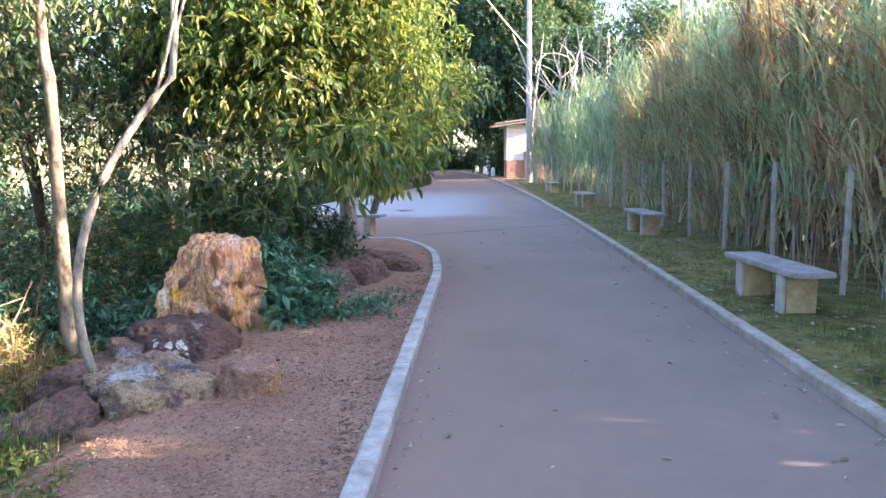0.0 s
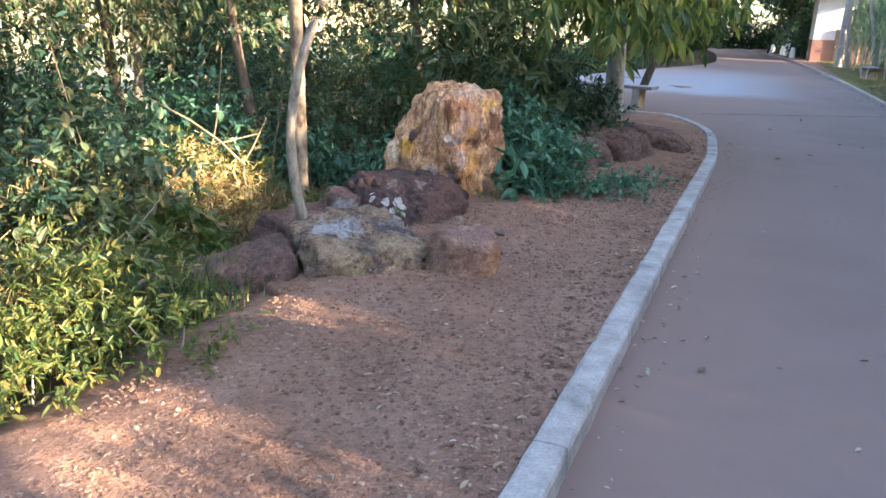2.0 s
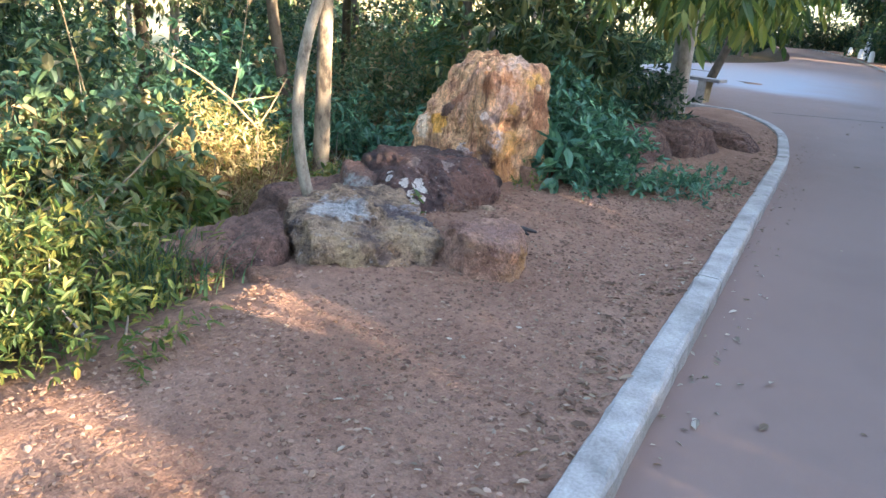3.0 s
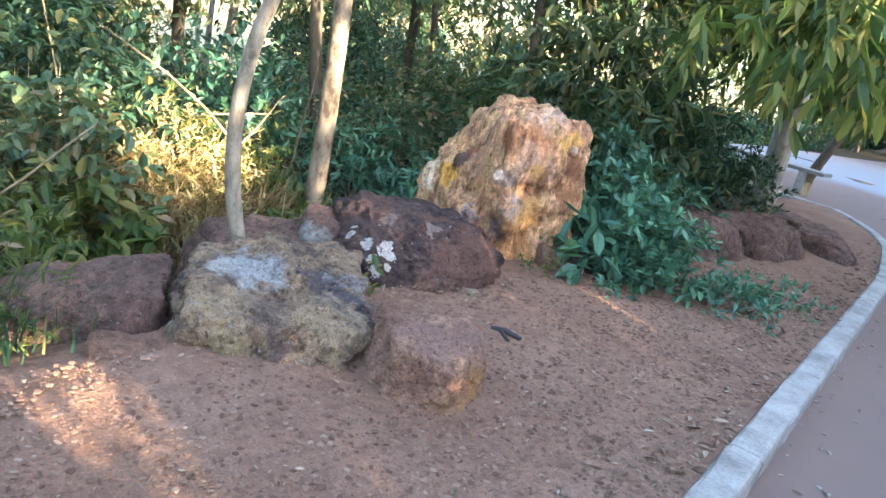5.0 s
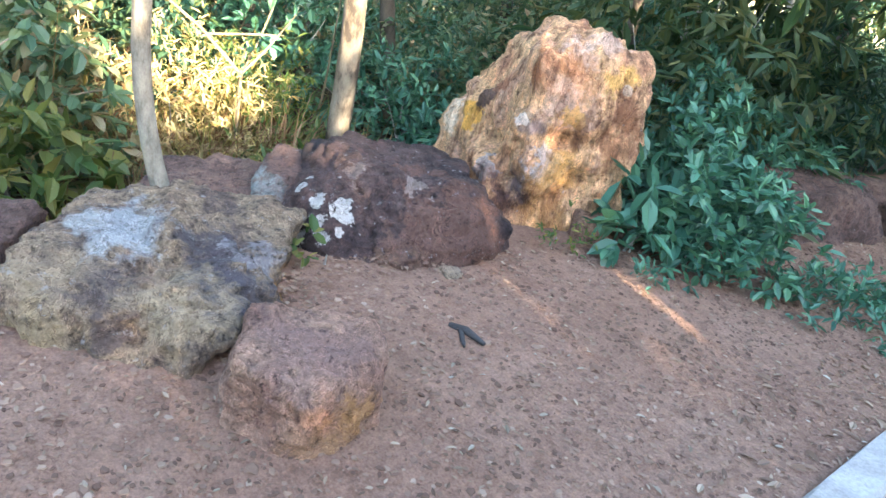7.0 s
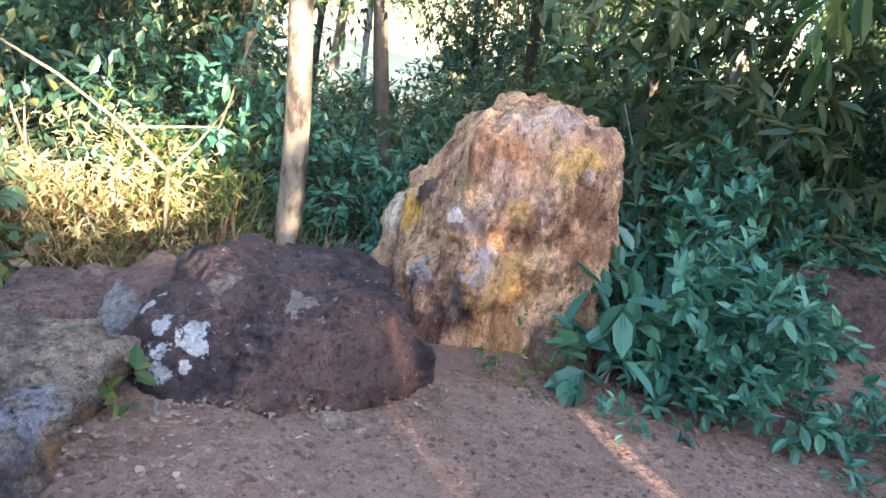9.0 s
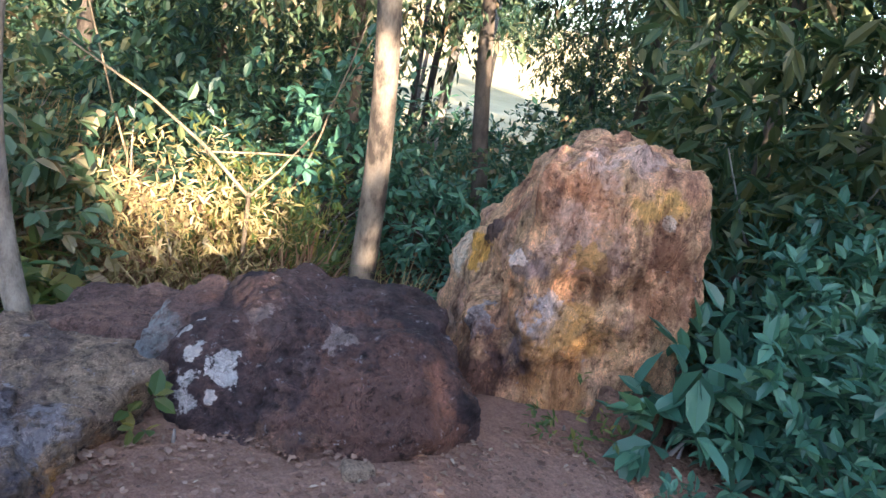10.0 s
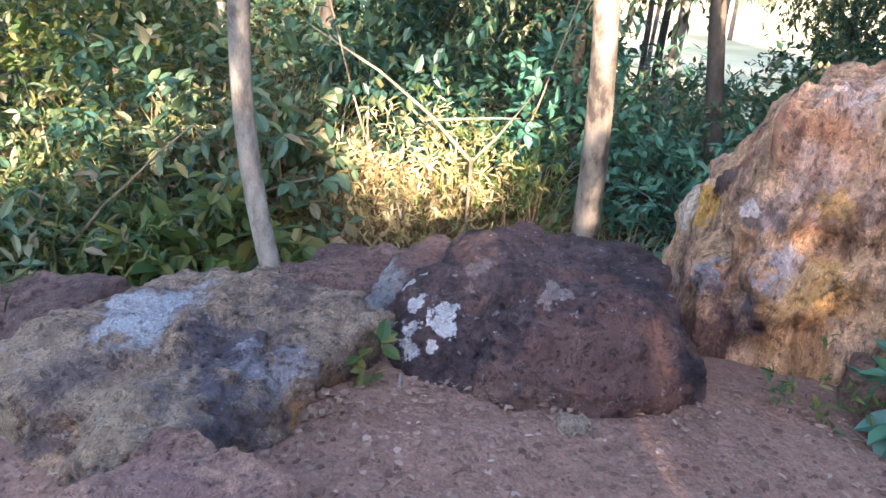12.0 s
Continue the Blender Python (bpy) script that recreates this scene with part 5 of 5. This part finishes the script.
# weeds and ferns along the edge of the red soil
for i, (x, y, w, h, mt, L, W, n) in enumerate([(-1.75, 2.5, 0.45, 0.42, LEAF_LIME, 0.055, 0.018, 260), (-1.6, 3.2, 0.38, 0.36, LEAF_LIME, 0.05, 0.016, 240), (-1.9, 3.85, 0.42, 0.50, LEAF_LIME, 0.06, 0.018, 220), (-1.75, 4.35, 0.26, 0.22, LEAF_LIME, 0.09, 0.012, 90),
                                               (-2.4, 3.1, 0.55, 0.75, LEAF_LIME, 0.055, 0.018, 400), (-2.5, 4.2, 0.5, 0.6, LEAF_MIX, 0.09, 0.03, 200), (-2.4, 2.0, 0.6, 0.8, LEAF_MIX, 0.08, 0.03, 230), (-1.45, 1.6, 0.4, 0.4, LEAF_LIME, 0.08, 0.03, 130), (-2.6, 5.0, 0.35, 0.5, LEAF_LIME, 0.12, 0.05, 70), (-1.9, 0.7, 0.6, 0.7, LEAF_MIX, 0.08, 0.03, 200), (-2.35, 7.6, 0.5, 0.6, LEAF_BLUE, 0.09, 0.032, 240), (-3.2, 7.7, 0.55, 0.8, LEAF_BLUE, 0.085, 0.032, 260), (-2.3, 6.2, 0.25, 0.25, LEAF_LIME, 0.08, 0.03, 60), (-3.5, 5.2, 0.5, 0.9, LEAF_MIX, 0.10, 0.045, 190)]):
    bush("leafy weeds at the edge of the red soil" if i < 4 or i == 7 else "straggling undergrowth behind the boulders", (x, y), (w, w, h), n, mt, 600 + i, 7, 0.15, L, W, 0.3, 0.5, True, 6)
for x, y, w, h, n, seed in [(-2.25, 3.75, 0.42, 0.70, 210, 720), (-2.55, 4.45, 0.40, 0.75, 210, 721)]:
    bush("feathery yellow-green fern at the edge of the wood", (x, y), (w, w, h), n, LEAF_LIME, seed, 11, 0.30, 0.055, 0.014, 0.4, 0.5, True, 6)
bush("small yellow-green weed at the tall boulder's foot", (-1.02, 6.80), (0.13, 0.13, 0.17), 34, LEAF_LIME, 702, 7, 0.09, 0.032, 0.012, 0.2, 0.5, True, 4)
bush("feathery bright green plant at the edge of the soil", (-1.28, 3.58), (0.24, 0.24, 0.26), 60, LEAF_LIME, 703, 12, 0.26, 0.050, 0.018, 0.25, 0.6, True, 6)
bush("little green seedling between two boulders", (-1.20, 5.60), (0.05, 0.05, 0.20), 7, LEAF_LIME, 700, 3, 0.03, 0.06, 0.036, 0.3, 0.6, True, 2, "seedling")
bush("small white-tipped seedling on the red soil", (-0.63, 6.92), (0.09, 0.09, 0.10), 16, LEAF_BLUE, 701, 4, 0.05, 0.04, 0.018, 0.1, 0.8, True, 2, "seedling")


def tuft(label, at, spread, n, L, W, bend, material, seed, category="grass", kind="", name="grass_tuft"):
    rng = np.random.RandomState(seed)
    P = np.c_[rng.normal(size=n) * spread + at[0], rng.normal(size=n) * spread + at[1], np.zeros(n)]
    P[:, 2] = ground_height(P[:, 0], P[:, 1]) - 0.02
    keep = clear_of_rocks(P)
    P = P[keep]
    n = len(P)
    A = np.arctan2(P[:, 1] - at[1], P[:, 0] - at[0]) + rng.normal(size=n) * 0.9
    me = blades(name, P, A, L * rng.uniform(0.5, 1.2, n), W * rng.uniform(0.6, 1.3, n), bend * rng.uniform(0.3, 1.3, n), material)
    c = Vector((at[0], at[1], float(ground_height(at[0], at[1]))))
    me.transform(Matrix.Translation(-c))
    owner = thing(name, label, category, c, group="grass tufts", kind=kind)
    part("foliage", me, owner)
    return owner


tuft("tall dry straw-coloured grass clump lit by the sun", (-3.25, 6.10), 0.32, 750, 0.55, 0.009, 2.8, STRAW, 1)
tuft("dry tangled clump of grass", (-3.0, 5.8), 0.26, 900, 0.5, 0.009, 2.8, STRAW, 2)
tuft("yellow-green grass clump behind the boulders", (-3.05, 6.4), 0.26, 260, 0.5, 0.014, 2.6, LEAF_LIME, 3)
tuft("tangled reddish dry grass lit by the sun", (-3.12, 5.83), 0.16, 620, 0.46, 0.006, 4.2, RED_STRAW, 22)
bush("sunlit yellow-green fern clump among the dry grass", (-3.15, 6.05), (0.36, 0.42, 0.80), 380, LIT_FERN, 592, 9, 0.22, 0.055, 0.013, 0.3, 0.5, True, 6)
bush("leafy lime weed at the foot of the pale tree", (-2.72, 6.52), (0.16, 0.16, 0.30), 40, LEAF_LIME, 593, 6, 0.10, 0.075, 0.03, 0.3, 0.5, True, 4)
tuft("withered brown leaves beside the pale tree", (-2.95, 6.48), 0.09, 90, 0.42, 0.022, 1.6, RED_STRAW, 23)
tuft("dry grass at the foot of the pale tree", (-2.75, 6.9), 0.14, 160, 0.32, 0.008, 1.4, STRAW, 4)
tuft("green grass tuft beside the low boulder", (-1.72, 4.22), 0.14, 240, 0.30, 0.008, 1.6, LEAF_DARK, 5)
tuft("green grass tuft beside the low boulder", (-1.85, 4.1), 0.14, 200, 0.30, 0.008, 1.6, LEAF_LIME, 6)
tuft("dry grass standing on the slope", (-3.9, 4.9), 0.4, 900, 0.8, 0.010, 1.5, STRAW, 7)
tuft("dry grass standing on the slope", (-2.5, 3.5), 0.35, 500, 0.55, 0.008, 1.6, STRAW, 8)

# climbing plant with big leaves in the underwood
for x, y, z, n, seed in [(-3.05, 5.22, 1.10, 110, 710), (-3.15, 4.8, 1.10, 100, 711), (-2.62, 4.95, 0.42, 26, 712)]:
    bush("broad-leaved climbing plant hanging over the bushes", (x, y), (0.45, 0.42, z), n, LEAF_LIME if seed == 712 else LEAF_MIX, seed, 7, 0.22, 0.15 if seed == 712 else 0.10, 0.105 if seed == 712 else 0.058, 0.5, 0.4, True, 5)
# dry forked branch in the grass
br = thing("dead_branch", "bleached dry forked branch standing in the grass", "branch", (-2.93, 6.2, -0.12))
part("stem", tube_mesh("stem", [[(0, 0, -0.1, 0.0130), (0.01, 0.0, 0.25, 0.0115), (0, 0, 0.50, 0.0115)]], DRY_WOOD, 7), br)
part("limb", tube_mesh("limb", [[(0, 0, 0.48, 0.0101), (-0.05, -0.22, 0.70, 0.0086), (-0.12, -0.46, 0.88, 0.0072), (-0.2, -0.85, 1.10, 0.0036)]], DRY_WOOD, 6), br)
part("limb", tube_mesh("limb", [[(0, 0, 0.48, 0.0079), (0.02, 0.12, 0.62, 0.0065), (0.05, 0.27, 0.84, 0.0029)]], DRY_WOOD, 6), br)
part("twig", tube_mesh("twig", [[(-0.1, -0.22, 0.66, 0.0058), (0.0, 0.05, 0.70, 0.0058), (0.02, 0.22, 0.71, 0.0036)]], DRY_WOOD, 6), br)
for i, (x, y, z, dx, dy, dz, l) in enumerate([(-2.6, 3.6, 0.2, 0.3, -1, 0.12, 1.3), (-3.4, 4.6, 0.4, 0.5, 0.9, 0.7, 1.2), (-0.75, 8.05, 0.55, 0.8, -0.2, 0.45, 0.35), (-4.4, 6.6, 0.5, 0.3, 0.5, 1, 1.6), (-4.2, 5.9, 0.3, 0.1, -0.4, 1, 1.7), (-2.75, 4.1, 0.3, 0.5, 1, 0.35, 1.3), (-2.9, 3.0, 0.4, 0.2, 1, 0.2, 1.2), (-3.3, 6.9, 0.3, 0.2, 0.1, 1, 1.5), (-3.6, 6.4, 0.3, -0.1, 0.5, 1, 1.6), (-2.3, 2.6, 0.2, 0.6, 0.9, 0.5, 0.9)]):
    z0 = float(ground_height(x, y))
    part("stem", tube_mesh("stem", [limb(np.random.RandomState(i), (0, 0, -0.05), (dx, dy, dz + 0.25), l, 0.010, 0.004, 8, 0.3, 0)], DRY_WOOD, 6), thing("dead_branch", "thin dry branch caught in the undergrowth", "branch", (x, y, z0)))

# ---- reeds behind the fence ----
def reeds(label, y0, y1, n, hgt, material, seed, name="tall_grass", x1=4.6):
    rng = np.random.RandomState(seed)
    y = rng.uniform(y0, y1, n)
    y += 0.35 * np.sin(y * 3.1) + rng.normal(size=n) * 0.1
    x = right_edge(y) + 2.0 + rng.uniform(0, 1, n) ** 1.7 * x1
    h = hgt * np.where(rng.uniform(0, 1, n) < 0.08, rng.uniform(0.04, 0.3, n), rng.uniform(0.34, 0.95, n)) * (0.85 + 0.2 * np.sin(y * 0.9 + seed))
    L = rng.uniform(0.7, 1.5, n) * hgt / 4.2
    P = np.c_[x, y, h]
    A = rng.uniform(0, 6.28, n)
    me = blades(name, P, A, L, rng.uniform(0.02, 0.055, n), rng.uniform(0.8, 3.0, n), material, 5)
    c = rng.permutation(n)[: n // 90]
    owner = thing(name, label, "tall grass", kind="stuff")
    part("blades", me, owner, kind="stuff")
    stems = []
    for i in c:
        dx, dy = rng.normal(size=2) * 0.25
        stems.append([(x[i] + dx * f, y[i] + dy * f, 0.05 + f * hgt * 0.9, 0.011 - 0.006 * f) for f in np.linspace(0, 1, 4)])
    part("stalks", tube_mesh("stalks", stems, GREY_BARK if material is REED_GREEN else DRY_WOOD, 4), owner, kind="stuff")


# reeds below y = 3 are unseen, added to carry on the shade
reeds("dense tall dry reeds with brown hanging blades", -9.0, 15.5, 24000, 4.3, REED_DRY, 3)
reeds("tall reeds, half green and half dry", 12.0, 24.0, 9000, 4.4, REED_DRY, 4)
reeds("tall blue-green reeds behind the fence", 14.0, 50.0, 15000, 4.6, REED_GREEN, 5)
reeds("green reeds mixed into the dry ones", -9.0, 16.0, 13000, 4.6, REED_GREEN, 6)
# dense hedge behind the reeds, added to keep the low sun off the bed
for i, y in enumerate(np.arange(-9, 46, 2.0)):
    bush("dense dark hedge bush added behind the reeds to block the sun", (float(right_edge(y)) + 7.2, y), (1.4, 1.6, 4.9 if 5 < y < 14 else 6.5), 1300 if y < 5 else 700, LEAF_DARK, 900 + i, 7, 0.5, 0.24, 0.12, 0.3, 0.3, False, 5)
rg = np.random.RandomState(15)
n = 11000
y = 3.5 + 30 * rg.uniform(0, 1, n) ** 1.7
x = right_edge(y) + 0.18 + rg.uniform(0, 1, n) * 1.9
P = np.c_[x, y, ground_height(x, y) - 0.01]
thing("grass", "short green-brown grass on the verge", "grass", kind="stuff", mesh=blades("grass", P, rg.uniform(0, 6.28, n), rg.uniform(0.02, 0.09, n) * (1 + 0.8 * np.sin(x * 5 + 2 * np.sin(y * 1.7))), rg.uniform(0.004, 0.009, n), rg.uniform(0.3, 1.6, n), LEAF_LIME, 3))

# ---- stones, litter on the soil and road ----
rs = np.random.RandomState(21)


def scatter(n, box):
    x0, x1, y0, y1 = box
    p = np.c_[rs.uniform(x0, x1, n), rs.uniform(y0, y1, n)]
    z = ground_height(p[:, 0], p[:, 1]) + rough(p[:, 0], p[:, 1], 0.012, 5, 1) + rough(p[:, 0], p[:, 1], 0.007, 23, 2) + rough(p[:, 0], p[:, 1], 0.004, 60, 3)
    return np.c_[p, z]


def pebbles(name, label, P, size, material):
    v2 = np.array([[1, 0, 0], [0, 1, 0], [-1, 0, 0], [0, -1, 0], [0.6, 0.6, 0.6], [-0.6, 0.5, 0.7], [-0.5, -0.6, 0.6], [0.6, -0.6, 0.65], [0, 0, -0.7]], float)
    f2 = np.array([[0, 1, 4], [1, 5, 4], [1, 2, 5], [2, 6, 5], [2, 3, 6], [3, 7, 6], [3, 0, 7], [0, 4, 7], [4, 5, 6], [4, 6, 7]])
    n = len(P)
    a = rs.uniform(0, 6.28, n)
    s = size * rs.uniform(0.4, 1.5, n)[:, None] ** 1.5
    q = v2[None] * s[:, None] * rs.uniform(0.6, 1.3, (n, 1, 3)) * (1 + rs.normal(size=(n, 9, 1)) * 0.15)
    c, d = np.cos(a)[:, None], np.sin(a)[:, None]
    q = np.stack([q[..., 0] * c - q[..., 1] * d, q[..., 0] * d + q[..., 1] * c, q[..., 2] * 0.6], -1) + P[:, None]
    thing(name, label, "gravel", kind="stuff", mesh=raw_mesh(name, q.reshape(-1, 3), (np.arange(n)[:, None, None] * 9 + f2[None]).reshape(-1, 3), material, False))


GRAVEL = leaf_material("red_gravel", [(0.0, (0.12, 0.070, 0.052)), (0.5, (0.225, 0.140, 0.103)), (0.9, (0.29, 0.19, 0.138)), (1.0, (0.38, 0.275, 0.21))], 0.0, 0.95, 0.15)
pebbles("gravel", "loose reddish gravel on the soil", scatter(24000, (-1.25, 0.36, 1.5, 9.5)), 0.0068, GRAVEL)
pebbles("small_stones", "scattered pale and red stones on the soil", scatter(260, (-1.25, 0.34, 1.8, 9.0)), 0.012, GRAVEL)


def litter(name, label, P, L, W, tilt=0.35, material=LITTER):
    n = len(P)
    a = rs.uniform(0, 6.28, n)
    D = np.c_[np.cos(a), np.sin(a), rs.normal(size=n) * tilt * 0.5]
    N = np.c_[rs.normal(size=(n, 2)) * tilt, np.ones(n)]
    s = rs.uniform(0.5, 1.4, n)
    P = P + np.array([0, 0, 0.008])
    thing(name, label, "fallen leaves", kind="stuff", mesh=leaves(name, P, D, N, L * s, W * s, material, 0.4, 0.1, True))


litter("fallen_leaves", "dry brown leaves scattered on the red soil", scatter(4600, (-1.2, 0.35, 1.5, 10.0)), 0.021, 0.008)
kp = scatter(1700, (0.0, 0.36, 1.5, 14.0))
kp = kp[rs.uniform(0, 1, 1700) < 0.12 + ((kp[:, 0]) / 0.36) ** 2]
litter("leaf_litter", "dry leaf litter gathered along the kerb", kp, 0.046, 0.017)
litter("pale_litter", "pale dry leaf pieces scattered near the kerb", scatter(230, (-0.5, 0.36, 2.0, 11.0)), 0.030, 0.011, material=PALE_LITTER)
vp = scatter(1500, (3.7, 5.3, 4, 30))
litter("verge_leaves", "dry leaves on the grass verge", vp, 0.07, 0.03, material=PALE_LITTER)
rp = np.c_[rs.uniform(0.55, 3.5, 70), rs.uniform(1.5, 22, 70), np.full(70, 0.0)]
litter("road_leaves", "a few pale dry leaves on the road", rp, 0.06, 0.025, material=PALE_LITTER)
ep = np.c_[3.5 - rs.uniform(0, 1, 260) ** 2 * 0.6, rs.uniform(3, 26, 260), np.full(260, 0.0)]
litter("kerb_leaves", "dry leaves along the road's edge", ep, 0.055, 0.022, material=PALE_LITTER)
ep = np.c_[0.53 + rs.uniform(0, 1, 200) ** 2 * 0.2, rs.uniform(1.5, 13, 200), np.full(200, 0.0)]
litter("gutter_leaves", "dry leaf crumbs in the gutter", ep, 0.028, 0.012, material=PALE_LITTER)

thing("stone", "small pale stone at the dark boulder's foot", "stone", (-0.93, 6.10, 0.165), mesh=boulder_mesh("stone", [((0, 0, 0), [((1, 0, 0), 0.06), ((-1, 0, 0), 0.06), ((0, 1, 0), 0.05), ((0, -1, 0), 0.06), ((0.2, 0, 1), 0.045), ((0, 0, -1), 0.05), ((0.7, 0.5, 0.6), 0.055)])], M_PALE, (0.31, 0.95), rough_amp=0.012, seed=33))
for x, y, r, seed in [(-0.66, 5.06, 0.030, 41), (-0.73, 4.97, 0.022, 42), (-0.56, 3.21, 0.024, 44), (-0.16, 3.26, 0.022, 45), (-0.54, 5.54, 0.028, 46), (-0.98, 5.36, 0.030, 47), (-1.02, 5.52, 0.024, 48)]:
    z = float(ground_height(x, y)) + 0.004
    thing("stone", "small angular reddish stone lying on the soil", "stone", (x, y, z), group="small stones", mesh=boulder_mesh("stone", [((0, 0, 0), [((1, 0.2, 0.1), r), ((-1, 0, 0.2), r), ((0.1, 1, 0), r * 0.8), ((0, -1, 0.2), r * 0.9), ((0.2, 0, 1), r * 0.7), ((0, 0, -1), r), ((0.7, 0.5, 0.6), r * 0.9)])], M_RED, (math.cos(seed), math.sin(seed)), rough_amp=r * 0.25, seed=seed, level=3))
stick = thing("stick", "dark broken piece of charred wood on the soil", "stick", (-0.61, 5.88, 0.165))
part("piece", tube_mesh("piece", [[(-0.06, -0.02, 0.0, 0.012), (0, 0, 0.01, 0.014), (0.08, 0.01, 0.004, 0.007)]], TAR, 6), stick)
part("piece", tube_mesh("piece", [[(-0.03, 0.0, 0.006, 0.010), (0.03, -0.04, 0.0, 0.009), (0.06, -0.06, 0.0, 0.005)]], TAR, 6), stick)
